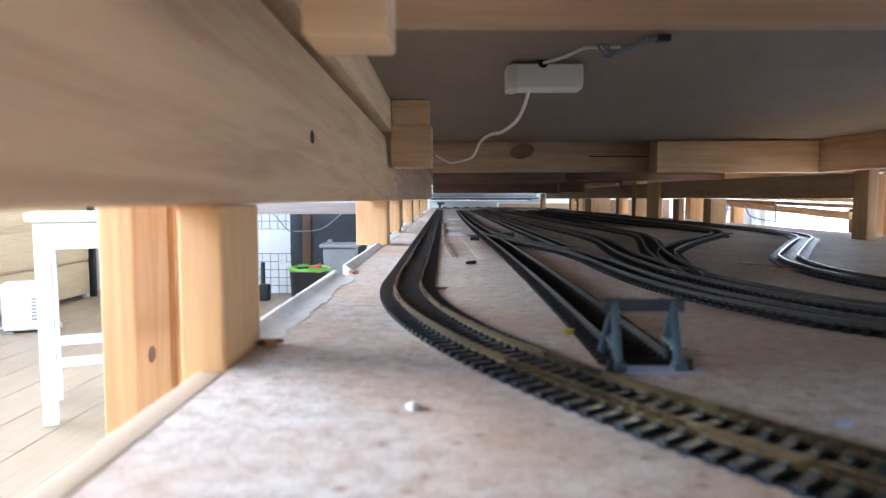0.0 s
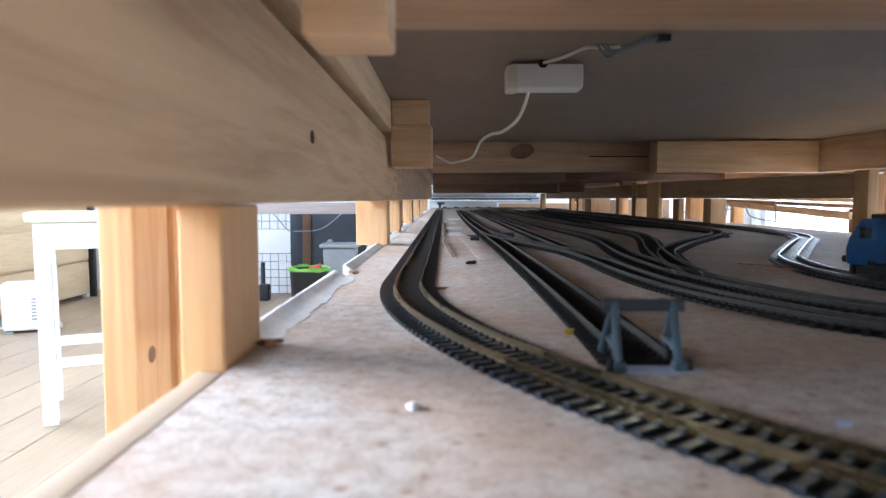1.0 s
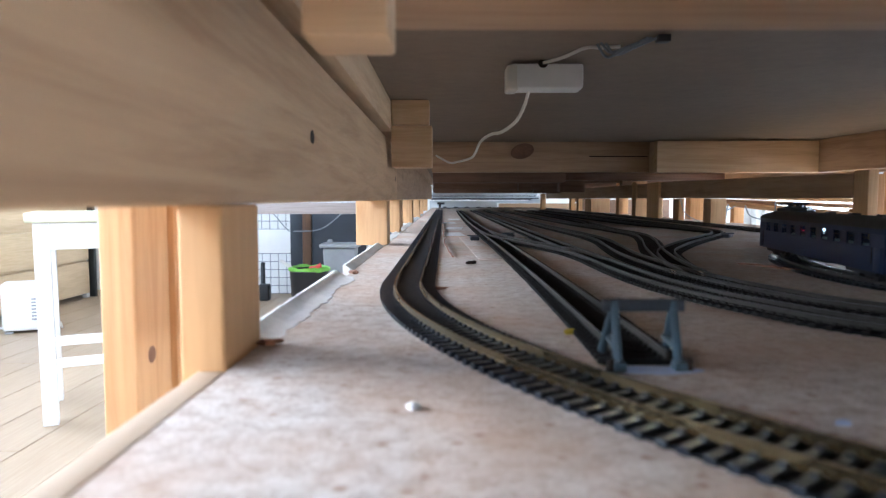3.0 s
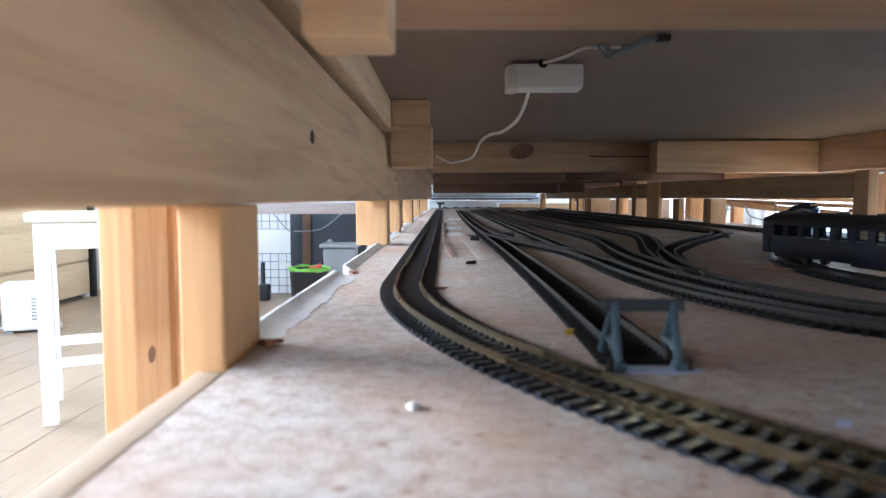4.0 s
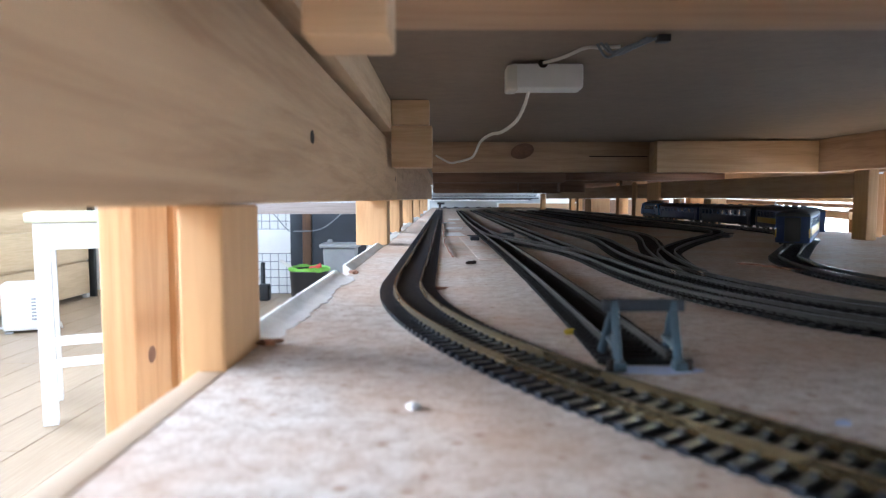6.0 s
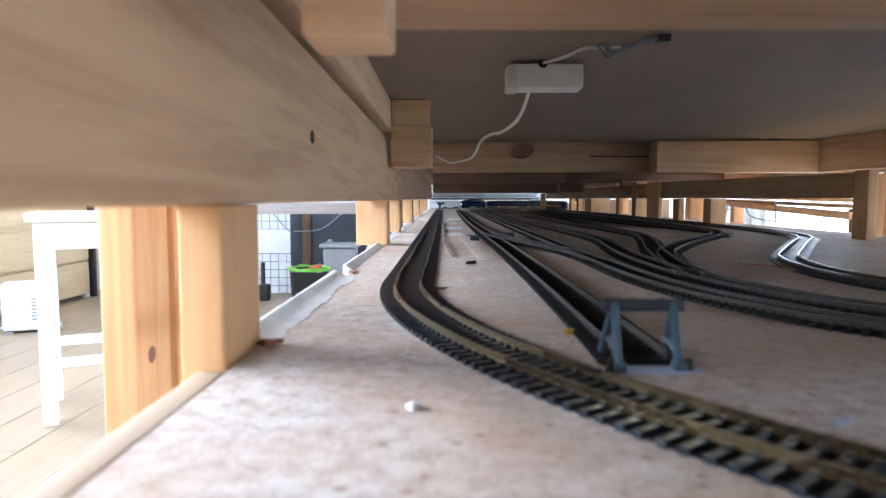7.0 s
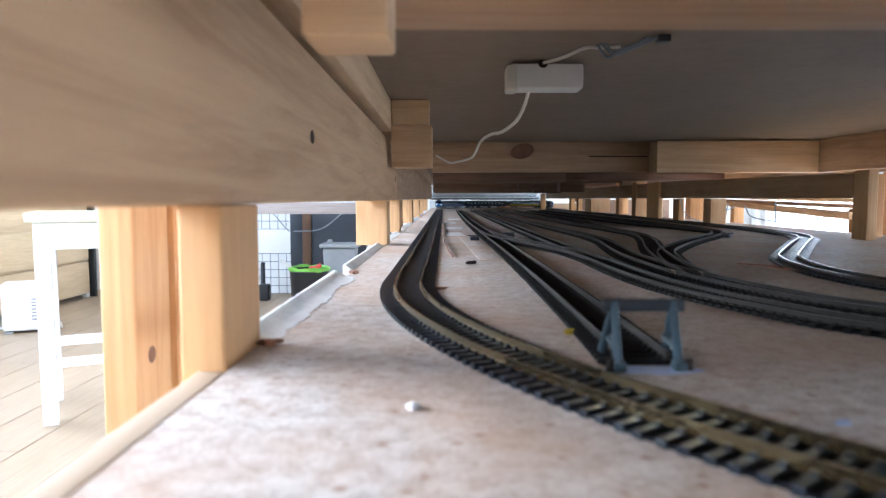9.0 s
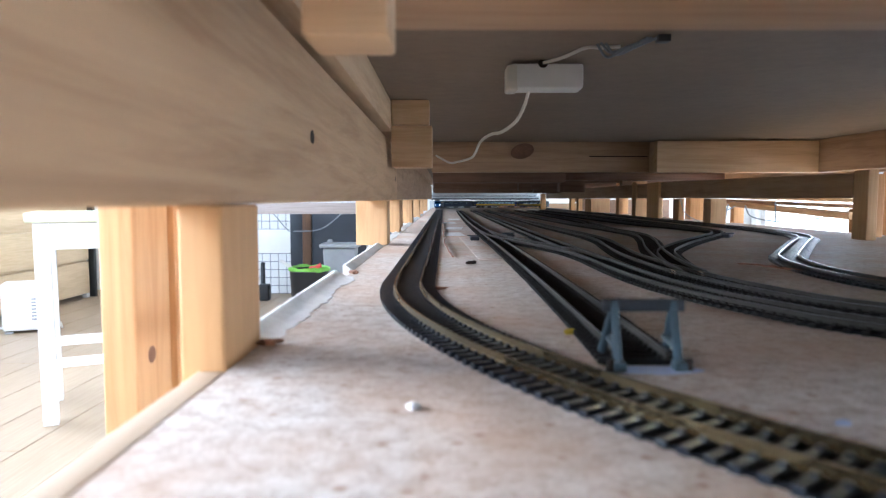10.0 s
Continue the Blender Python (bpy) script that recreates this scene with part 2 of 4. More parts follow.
def tube(pts, r, n=8, smooth=6):
    """Cable through points."""
    bm = bmesh.new()
    P = spline(pts, smooth)
    rings = []
    for i, p in enumerate(P):
        t = (P[min(i + 1, len(P) - 1)] - P[max(i - 1, 0)]).normalized()
        q = t.to_track_quat("Z", "Y")
        rings.append([bm.verts.new(p + q @ Vector((r * math.cos(k * math.tau / n), r * math.sin(k * math.tau / n), 0))) for k in range(n)])
    for a, b in zip(rings[:-1], rings[1:]):
        for k in range(n):
            bm.faces.new((a[k], a[(k + 1) % n], b[(k + 1) % n], b[k]))
    bm.faces.new(rings[0][::-1])
    bm.faces.new(rings[-1])
    return bm


def spline(pts, steps):
    """Catmull-Rom curve through points."""
    P = [Vector(p) for p in pts]
    P = [2 * P[0] - P[1]] + P + [2 * P[-1] - P[-2]]
    out = []
    for i in range(1, len(P) - 2):
        a, b, c, d = P[i - 1:i + 3]
        for k in range(steps):
            t = k / steps
            out.append(0.5 * (2 * b + (c - a) * t + (2 * a - 5 * b + 4 * c - d) * t * t + (3 * b - a - 3 * c + d) * t ** 3))
    out.append(P[-2])
    return out


class Path:
    """A line on the board, walked by its length."""

    def __init__(self, pts):
        self.p = [Vector((p[0], p[1], 0)) for p in pts]
        self.s = [0.0]
        for a, b in zip(self.p[:-1], self.p[1:]):
            self.s.append(self.s[-1] + (b - a).length)
        self.length = self.s[-1]

    def at(self, s):
        if s <= 0:
            d = (self.p[1] - self.p[0]).normalized()
            return self.p[0] + d * s
        if s >= self.length:
            d = (self.p[-1] - self.p[-2]).normalized()
            return self.p[-1] + d * (s - self.length)
        i = int(np.searchsorted(self.s, s)) or 1
        k = (s - self.s[i - 1]) / (self.s[i] - self.s[i - 1])
        return self.p[i - 1].lerp(self.p[i], k)

    def way(self, s, h=0.004):
        return (self.at(s + h) - self.at(s - h)).normalized()


def arc(cx, cy, r, a0, a1, n=40):
    return [(cx + r * math.cos(radians(a0 + (a1 - a0) * i / n)), cy + r * math.sin(radians(a0 + (a1 - a0) * i / n))) for i in range(n + 1)]


# ---------------------------------------------------------------- room shell
X0, X1, Y0, Y1 = -3.1, 2.4, -2.5, 5.3


def shell():
    fl = holder("floor", pose(0, 0, FLOOR_Z), "pale oak laminate floor of narrow planks", "floor", kind="structure")
    part("subfloor", box(X0 - .2, X1 + .2, Y0 - .2, Y1 + .2, -0.06, -0.012), M_CARD, fl)
    w, ln = 0.19, 1.28
    me = finish(box(-w / 2 + .001, w / 2 - .001, -ln / 2 + .001, ln / 2 - .001, -0.011, 0, 0.0012, 1), M_FLOOR)
    far = finish(box(-w / 2 + .001, w / 2 - .001, -ln / 2 + .001, ln / 2 - .001, -0.011, 0), M_FLOOR)
    i = 0
    x = X0 + w / 2
    while x < X1:
        y = Y0 - random.random() * ln + ln / 2
        while y - ln / 2 < Y1:
            lo, hi = max(y - ln / 2, Y0), min(y + ln / 2, Y1)
            if hi - lo > 0.05:
                ob = new("floor_plank", me if x < 0 else far)
                ob.parent = fl
                ob.location = (x, (lo + hi) / 2, 0)
                ob.scale.y = (hi - lo) / ln
            y += ln
        x += w

    def wall(name, horizontal, pos, lo, hi, opening, label):
        """Wall 0.15 thick with one opening (a0, a1, z0, z1), as one mesh."""
        bm = bmesh.new()
        z0, z1 = FLOOR_Z - 0.06, CEIL_Z

        def slab(a0, a1, b0, b1):
            if horizontal:
                bm_box(bm, a0, a1, pos[0], pos[1], b0, b1)
            else:
                bm_box(bm, pos[0], pos[1], a0, a1, b0, b1)
        if opening:
            a0, a1, b0, b1 = opening
            slab(lo, a0, z0, z1), slab(a1, hi, z0, z1), slab(a0, a1, z0, b0), slab(a0, a1, b1, z1)
        else:
            slab(lo, hi, z0, z1)
        return thing(name, bm, M_WALL, label, "wall", kind="structure")

    wall("wall_south", True, (Y0 - .15, Y0), X0, X1, (-2.98, -0.92, 0.5, 1.75), "white plastered wall with a wide window")
    wall("wall_north", True, (Y1, Y1 + .15), X0, X1, None, "white plastered wall behind the radiator")
    wall("wall_west", False, (X0 - .15, X0), Y0 - .15, Y1 + .15, (-2.4, 4.3, 0.35, 2.0), "white plastered wall with a window")
    wall("wall_east", False, (X1, X1 + .15), Y0 - .15, Y1 + .15, (-1.7, 5.2, -0.45, 1.4), "white plastered wall with a long window")
    thing("ceiling", box(X0 - .15, X1 + .15, Y0 - .15, Y1 + .15, CEIL_Z, CEIL_Z + .12), M_CEILING, "white painted room ceiling", "ceiling", kind="structure")

    def window(name, horizontal, pos, a0, a1, z0, z1, n):
        h = holder(name, pose(0, 0, 0), "white framed window onto bright daylight", "window", kind="structure")

        def b(u0, u1, w0, w1, d0, d1, bev):
            return box(u0, u1, pos + d0, pos + d1, w0, w1, bev) if horizontal else box(pos + d0, pos + d1, u0, u1, w0, w1, bev)
        for (u0, u1, w0, w1) in ((a0, a1, z0, z0 + .06), (a0, a1, z1 - .06, z1), (a0, a0 + .06, z0 + .06, z1 - .06), (a1 - .06, a1, z0 + .06, z1 - .06)):
            part("window_frame", b(u0, u1, w0, w1, -0.035, 0.035, 0.006), M_WHITEPAINT, h)
        st = (a1 - a0) / n
        for k in range(1, n):
            part("mullion", b(a0 + k * st - .025, a0 + k * st + .025, z0 + .06, z1 - .06, -0.03, 0.03, 0.005), M_WHITEPAINT, h)
        for k in range(n):
            ob = part("pane", b(a0 + k * st + .03, a0 + (k + 1) * st - .03, z0 + .065, z1 - .065, -0.003, 0.003, 0), M_GLASS, h)
            ob.visible_shadow = False
        return h

    window("window_1", True, Y0 - .075, -2.98, -0.92, 0.5, 1.75, 2)
    window("window_2", False, X0 - .075, -2.4, 4.3, 0.35, 2.0, 4)
    window("window_3", False, X1 + .075, -1.7, 5.2, -0.45, 1.4, 5)
    thing("backdrop", box(X1 + 1.2, X1 + 1.25, -3, 9, -2.2, 3.5), M_OUT, "bright hazy daylight outside the window", "backdrop", kind="structure")


shell()

# ---------------------------------------------------------------- layout frame
ZC = 0.188  # underside of the upper deck
BX0, BX1, BY0, BY1 = -0.0735, 0.700, -1.20, 4.42


def layout():
    # lower deck in two sheets with a butt joint
    d = holder("baseboard", pose(0, 0, 0), "speckled chipboard deck of a model railway", "baseboard", kind="structure")
    for (y0, y1, x0) in ((BY0, 0.7815, BX0), (0.7835, 2.35, BX0), (2.352, BY1, BX0)):
        part("chipboard_sheet", box(x0, BX1, y0, y1, -0.012, 0.0, 0.0006, 1), M_CHIP, d)
    part("chipboard_sheet", box(BX1 + .0015, 1.62, BY0, 0.60, -0.012, 0.0, 0.0006, 1), M_CHIP, d)
    part("edge_strip", roughen(box(-0.0830, -0.0740, BY0, 0.226, -0.03, -0.0003, 0.0006), 0.0003, 60), M_EDGEWOOD, d, "planed pine edging strip")
    # unseen joist at y = 0.76 is added to stop light through the joint
    for y in (0.76, 1.1, 1.9, 2.7, 3.5):
        part("joist", box(-0.05, BX1, y, y + .044, -0.082, -0.0125, 0.002), M_PINE_X, d)
    part("long_joist", box(0.02, 0.064, BY0, BY1, -0.16, -0.083, 0.002), M_PINE_Y, d)

    # torn white edging on the deck rim: a proud lip outside, a ragged feathered edge inside
    def rim(y0, y1, lip, wide, seed):
        bm = bmesh.new()
        n = int((y1 - y0) / 0.006)
        rows = []
        for i in range(n + 1):
            y = y0 + (y1 - y0) * i / n
            q = noise.noise(Vector((y * 22, seed, 1)))
            q2 = noise.noise(Vector((y * 110, 8, seed)))
            top = lip + 0.0006 * q2
            inn = -0.0790 + wide * (1 + 0.45 * q + 0.35 * q2)
            rows.append([bm.verts.new(c) for c in ((-0.0815, y, -0.02), (-0.0815, y, top), (-0.0795, y, top + .0003), (-0.0770, y, top * 0.62 + .0003 * q), ((inn - .0770) / 2, y, 0.0011 + .0004 * q2), (inn, y, 0.0004), (inn, y, -0.002))])
        for r0, r1 in zip(rows[:-1], rows[1:]):
            for k in range(6):
                bm.faces.new((r0[k], r0[k + 1], r1[k + 1], r1[k]))
        bm.faces.new(rows[0]), bm.faces.new(rows[-1][::-1])
        part("torn_rim", bm, M_EDGE, d, "torn white filler along the deck rim")
    rim(0.272, 0.505, 0.0048, 0.0125, 3.0)
    rim(0.548, 0.830, 0.0040, 0.0060, 5.0)
    rim(0.890, 2.60, 0.0022, 0.0070, 9.0)

    # upper deck
    u = holder("upper_deck", pose(0, 0, 0), "grey-brown hardboard underside of the upper deck", "upper deck", kind="structure")
    part("panel", box(-0.125, 1.20, -0.70, 2.60, ZC, ZC + .012), M_SUB, u)
    part("panel", box(-0.125, 1.20, 2.602, 5.00, ZC, ZC + .012), M_SUB, u)

    # edge girder with the packing and batten above it
    g = holder("girder", pose(0, 0, 0), "long sawn pine girder of two butted boards", "beam")
    part("board", roughen(box(-0.0955, -0.0735, -0.70, 1.090, 0.0560, 0.1385, 0.0025, 3), 0.0004, 18), M_GIRDER, g)
    part("board", roughen(box(-0.0955, -0.0742, 1.092, 4.58, 0.0563, 0.1380, 0.0020, 3), 0.0004, 18), M_PINE_Y, g)
    thing("packing_strip", box(-0.0955, -0.0860, -0.70, 4.58, 0.1386, 0.1478, 0.001), M_PINE_Y, "thin packing strip on top of the girder", "batten")
    bt = holder("batten", pose(0, 0, 0), "sawn pine batten of two lengths under the upper deck", "batten")
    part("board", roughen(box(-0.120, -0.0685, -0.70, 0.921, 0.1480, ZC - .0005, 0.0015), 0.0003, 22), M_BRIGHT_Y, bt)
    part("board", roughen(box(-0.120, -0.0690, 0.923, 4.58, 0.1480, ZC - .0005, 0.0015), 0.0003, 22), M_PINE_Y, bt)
    for (y, z, r) in ((0.385, 0.0926, 0.0030), (1.05, 0.088, 0.003)):
        bm = bmesh.new()
        bmesh.ops.create_uvsphere(bm, u_segments=12, v_segments=8, radius=1)
        for v in bm.verts:
            v.co = Vector((-0.0737 + v.co.x * 0.0005, y + v.co.y * r * 2.6, z + v.co.z * r * 1.6))
        thing("nail_hole", bm, M_HOLE, "dark split nail hole in the girder", "hole")

    # short blocks under the upper deck
    thing("block", box(-0.0365, -0.0140, 0.178, 0.2045, 0.100, ZC - .0006, 0.0015), M_BRIGHT_X, "short pine block hung under the upper deck", "wood block", "hung blocks")
    b = holder("block", pose(0, 0, 0), "two stacked pine offcuts under the upper deck", "wood block", "hung blocks")
    part("offcut", box(-0.0680, -0.0180, 0.900, 0.945, 0.1545, ZC - .0006, 0.0025, 3), M_BRIGHT_X, b)
    part("offcut", box(-0.0680, -0.0142, 0.900, 0.945, 0.0995, 0.1540, 0.0025, 3), M_BRIGHT_X, b)

    # cross beams
    beams = [(0.2050, 0.249, -0.0180, 1.2, 0.1180, ZC - .0006), (1.56, 1.604, -0.026, 0.85, 0.1190, ZC - .0006),
             (2.55, 2.594, -0.035, 1.0, 0.1170, ZC - .0006), (3.30, 3.344, -0.040, 1.0, 0.1050, ZC - .0006), (4.02, 4.064, -0.060, 1.0, 0.0960, ZC - .0006)]
    for (y0, y1, x0, x1, z0, z1) in beams:
        # beams past y = 2 take the darkened pine in place of deep shade
        thing("cross_beam", roughen(box(x0, x1, y0, y1, z0, z1, 0.0018), 0.0003, 20), M_PINE_X if y0 < 2 else M_RED_SHADE_X, "sawn pine cross beam under the upper deck", "beam", "cross beams")
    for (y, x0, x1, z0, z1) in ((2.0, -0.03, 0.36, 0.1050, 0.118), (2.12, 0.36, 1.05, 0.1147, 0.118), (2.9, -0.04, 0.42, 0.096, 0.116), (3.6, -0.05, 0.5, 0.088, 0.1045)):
        thing("cross_beam", box(x0, x1, y, y + .044, z0, ZC - .0006, 0.0015), M_RED_SHADE_X, "sawn pine cross beam under the upper deck", "beam", "cross beams")
    thing("splice_block", roughen(box(0.470, 0.826, 1.500, 1.558, 0.1160, ZC - .003, 0.0018), 0.0003, 20), M_BRIGHT_X, "paler pine splice board on the cross beam", "wood block")
    thing("long_beam", box(0.828, 0.872, 0.55, 1.558, 0.116, ZC - .0006, 0.0018), M_PINE_Y, "sawn pine beam along the upper deck", "beam")
    thing("saw_slit", box(0.333, 0.466, 1.5575, 1.5598, 0.1530, 0.1552), M_HOLE, "dark saw slit in the cross beam", "slit")
    bm = bmesh.new()
    bmesh.ops.create_uvsphere(bm, u_segments=16, v_segments=10, radius=1)
    for v in bm.verts:
        v.co = Vector((0.181 + v.co.x * .026 + .006 * v.co.z, 1.5598 + v.co.y * .0012, 0.166 + v.co.z * .018))
    thing("knot", bm, M_KNOT, "dark oval knot in the cross beam", "knot")

    # hung blocks, their shade put into the darkened pine
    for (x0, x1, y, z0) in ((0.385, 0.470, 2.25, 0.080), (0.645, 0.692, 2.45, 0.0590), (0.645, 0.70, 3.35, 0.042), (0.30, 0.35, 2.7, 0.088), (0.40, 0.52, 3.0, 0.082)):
        thing("block", box(x0, x1, y, y + .04, z0, ZC - .0006, 0.002), M_RED_SHADE_X, "reddish pine block under the upper deck, toned as shaded", "wood block", "hung blocks")
    # right-hand girder
    bm = box(0.580, 0.606, 0.9640, 1.90, 0.0588, 0.1040, 0.0018)
    for v in bm.verts:
        k = (v.co.y - 0.964) / 0.936
        v.co.x += 0.028 * k
        v.co.z -= 0.010 * (1 - k) * (v.co.z > 0.08)
    thing("girder", roughen(bm, 0.0004, 20), M_PINE_Y, "dark sawn pine girder sloping to the corner post", "beam")
    thing("girder", box(0.610, 0.640, 1.95, 4.02, 0.0588, 0.1030, 0.0018), M_PINE_Y, "narrow dark pine girder on the window side", "beam")
    # added board, mostly out of view, keeps east window light off the beams
    thing("fascia", box(0.876, 0.900, -0.06, 4.02, 0.1120, ZC - .0006, 0.0018), M_PINE_Y, "pine board added along the upper deck to block window light", "beam")


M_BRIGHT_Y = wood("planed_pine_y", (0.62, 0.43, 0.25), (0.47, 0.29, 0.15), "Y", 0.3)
M_EDGEWOOD = wood("pale_edge_strip", (0.50, 0.39, 0.28), (0.42, 0.31, 0.21), "Y", 0.0)
# reddish pine, darkened so its colour carries the shade under the deck
M_RED_SHADE_X = wood("reddish_pine_shade_x", (0.22, 0.125, 0.078), (0.125, 0.064, 0.038), "X", 0.6)
M_GIRDER = wood("girder_pine", (0.55, 0.35, 0.19), (0.38, 0.225, 0.11), "Y", 0.12)
layout()


M_POST = wood("warm_planed_pine_z", (0.62, 0.35, 0.155), (0.50, 0.265, 0.10), "Z", 0.15)


def post(x0, x1, y0, y1, z0, z1, mat, label, bevel=0.0018):
    return thing("post", roughen(box(x0, x1, y0, y1, z0, z1, bevel, 3), 0.0003, 25), mat, label, "post", "layout posts")


def posts():
    # post on the deck rim and the leg behind it
    post(-0.0890, -0.0738, 0.2260, 0.2715, -0.060, 0.0558, M_POST, "pale pine lath post on the deck rim")
    leg = holder("table_leg", pose(0, 0, FLOOR_Z), "orange pine leg of the layout table with a knot", "table leg")
    part("leg_board", roughen(box(-0.1695, -0.1520, 0.332, 0.375, 0, 0.80, 0.002, 3), 0.0003, 25), M_PINE_Z, leg)
    part("leg_lath", box(-0.169, -0.1490, 0.3755, 0.3880, 0, 0.80, 0.001), M_ORANGE_Z, leg)
    bm = bmesh.new()
    bmesh.ops.create_uvsphere(bm, u_segments=14, v_segments=8, radius=1)
    for v in bm.verts:
        v.co = Vector((-0.1518 + v.co.x * .0006, 0.349 + v.co.y * .0045, 0.6320 + v.co.z * .0045))
    part("knot", bm, M_KNOT, leg)
    for x, y in ((1.70, -1.45), (1.70, 0.10), (0.75, -1.45), (0.10, -1.45), (0.79, 3.55), (0.20, 3.60)):
        copy_thing(leg, pose(x, y, FLOOR_Z - 0.16))
    # row on the left rim
    for (y, w, x) in ((0.84, 0.039, -0.0690), (1.16, 0.040, -0.0740), (1.33, 0.03, -0.0815), (1.60, 0.040, -0.0715), (2.10, 0.04, -0.0720), (2.5, 0.04, -0.0735), (3.2, 0.04, -0.0735)):
        post(x - w, x, y, y + .044, 0.0005, 0.0558, M_PINE_Z, "orange pine post on the deck rim")
    # row on the window side
    post(0.580, 0.5945, 0.929, 0.963, 0.0005, 0.098, M_PINE_Z, "rough pine corner post with a broken edge")
    for (y, y1, x0, x1, top, mat) in ((1.535, 1.580, 0.605, 0.640, 0.0583, M_PINE_Z), (1.745, 1.79, 0.605, 0.620, 0.0583, M_ORANGE_Z), (1.91, 2.02, 0.605, 0.618, 0.105, M_PINE_Z), (2.135, 2.18, 0.605, 0.641, 0.112, M_PINE_Z),
                                      (2.34, 2.38, 0.605, 0.618, 0.0583, M_ORANGE_Z), (2.80, 2.92, 0.610, 0.688, 0.0583, M_PINE_Z), (3.08, 3.12, 0.612, 0.632, 0.0583, M_ORANGE_Z), (3.25, 3.30, 0.612, 0.632, 0.0583, M_ORANGE_Z), (3.60, 3.64, 0.520, 0.545, 0.085, M_ORANGE_Z)):
        post(x0, x1, y, y1, 0.0005, top, mat, "pine post on the window side of the deck")
    # uprights of the neighbouring frame beyond
    post(0.651, 0.662, 1.02, 1.05, FLOOR_Z, 0.095, M_ORANGE_Z, "slim orange pine upright of the next frame")
    for (y, x) in ((1.35, 0.90), (2.2, 0.80), (2.75, 0.80), (3.1, 0.80)):
        post(x, x + .045, y, y + .045, FLOOR_Z, 0.16, M_ORANGE_Z, "orange pine upright of the next frame")


posts()

# ---------------------------------------------------------------- tracks
GAUGE, PITCH, SLEEPER_TOP, RAIL_TOP = 0.0165, 0.0062, 0.0021, 0.0052


def rail_mesh(path, off, lift, step=0.012, mats=None):
    """One rail swept along a path: foot, web and head."""
    prof = [(-.00115, 0), (.00115, 0), (.00115, .0004), (.0004, .0007), (.0004, .0017), (.00055, .0019), (.00055, .0026), (-.00055, .0026), (-.00055, .0019), (-.0004, .0017), (-.0004, .0007), (-.00115, .0004)]
    n = max(2, int(path.length / step))
    bm = bmesh.new()
    rings = []
    for i in range(n + 1):
        s = path.length * i / n
        p, w = path.at(s), path.way(s)
        side = Vector((w.y, -w.x, 0))
        rings.append([bm.verts.new(p + side * (off + a) + Vector((0, 0, SLEEPER_TOP + lift + b * 1.19))) for a, b in prof])
    k = len(prof)
    for a, b in zip(rings[:-1], rings[1:]):
        for j in range(k):
            f = bm.faces.new((a[j], a[(j + 1) % k], b[(j + 1) % k], b[j]))
            f.material_index = 1 if j == 6 else 0
    bm.faces.new(rings[0]), bm.faces.new(rings[-1][::-1])
    return finish(bm, mats or [M_RAIL, M_RAILTOP])


def sleeper_mesh(mat, half):
    bm = bmesh.new()
    bm_box(bm, -half, half, -.00150, .00150, 0, SLEEPER_TOP)
    for sx in (-1, 1):
        c = sx * GAUGE / 2
        for d in (-.0017, .0017):
            bm_box(bm, c + d - .0007, c + d + .0007, -.0010, .0010, SLEEPER_TOP - .0002, SLEEPER_TOP + .0009)
    return finish(bm, mat, smooth=False)


SLEEPER, SLEEPERDULL = sleeper_mesh(M_SLEEPER, .0175), sleeper_mesh(M_SLEEPERDULL, .0150)


def track(pts, label, singles, lift=0.0, straight=False, first=0.0, dull=False, mats=None):
    """A length of two-rail track: rails, black strip and sleepers."""
    path = Path(pts if straight else spline([(x, y, 0) for x, y in pts], 14))
    h = holder("railway_track", pose(0, 0, 0), label, "model track", "tracks on the deck")
    for off in (-GAUGE / 2, GAUGE / 2):
        part("rail", rail_mesh(path, off, lift, mats=mats or ([M_RAILDULL, M_RAILDULLTOP] if dull else None)), None, h, "dull oxidised rail" if dull else "tarnished nickel-silver rail")
    half = .0143 if dull else .0168
    # black strip that fills the gaps between the sleepers
    bm = bmesh.new()
    n = max(2, int(path.length / 0.012))
    rings = []
    for i in range(n + 1):
        s = path.length * i / n
        p, w = path.at(s), path.way(s)
        side = Vector((w.y, -w.x, 0))
        rings.append([bm.verts.new(p + side * a + Vector((0, 0, b + lift))) for a, b in ((-half, .0002), (half, .0002), (half - .0002, .0012), (.0002 - half, .0012))])
    for a, b in zip(rings[:-1], rings[1:]):
        for j in range(4):
            bm.faces.new((a[j], a[(j + 1) % 4], b[(j + 1) % 4], b[j]))
    part("track_web", bm, M_BEDSTRIP, h, "black strip under the sleepers")
    rest_v, rest_f = [], []
    base = [v.co.copy() for v in (SLEEPERDULL if dull else SLEEPER).vertices][:8]
    faces = [tuple(p.vertices) for p in SLEEPER.polygons][:6]
    for i in range(int(path.length / PITCH)):
        s = (i + .5) * PITCH
        p, w = path.at(s), path.way(s)
        m = Matrix.Translation(p + Vector((0, 0, lift))) @ Matrix.Rotation(math.atan2(-w.x, w.y) + random.gauss(0, .012), 4, "Z")
        if first <= i * PITCH and (i * PITCH - first) / PITCH < singles:
            ob = new("sleeper", SLEEPERDULL if dull else SLEEPER)
            ob.parent = h
            ob.matrix_basis = m
        else:
            k = len(rest_v)
            rest_v += [m @ v for v in base]
            rest_f += [tuple(k + j for j in f) for f in faces]
    if rest_v:
        me = bpy.data.meshes.new("mesh")
        me.from_pydata(rest_v, [], rest_f)
        me.materials.append(M_SLEEPERDULL if dull else M_SLEEPER)
        ob = part("sleeper_run", me, None, h)
        ob["kind"] = "stuff"
    return path


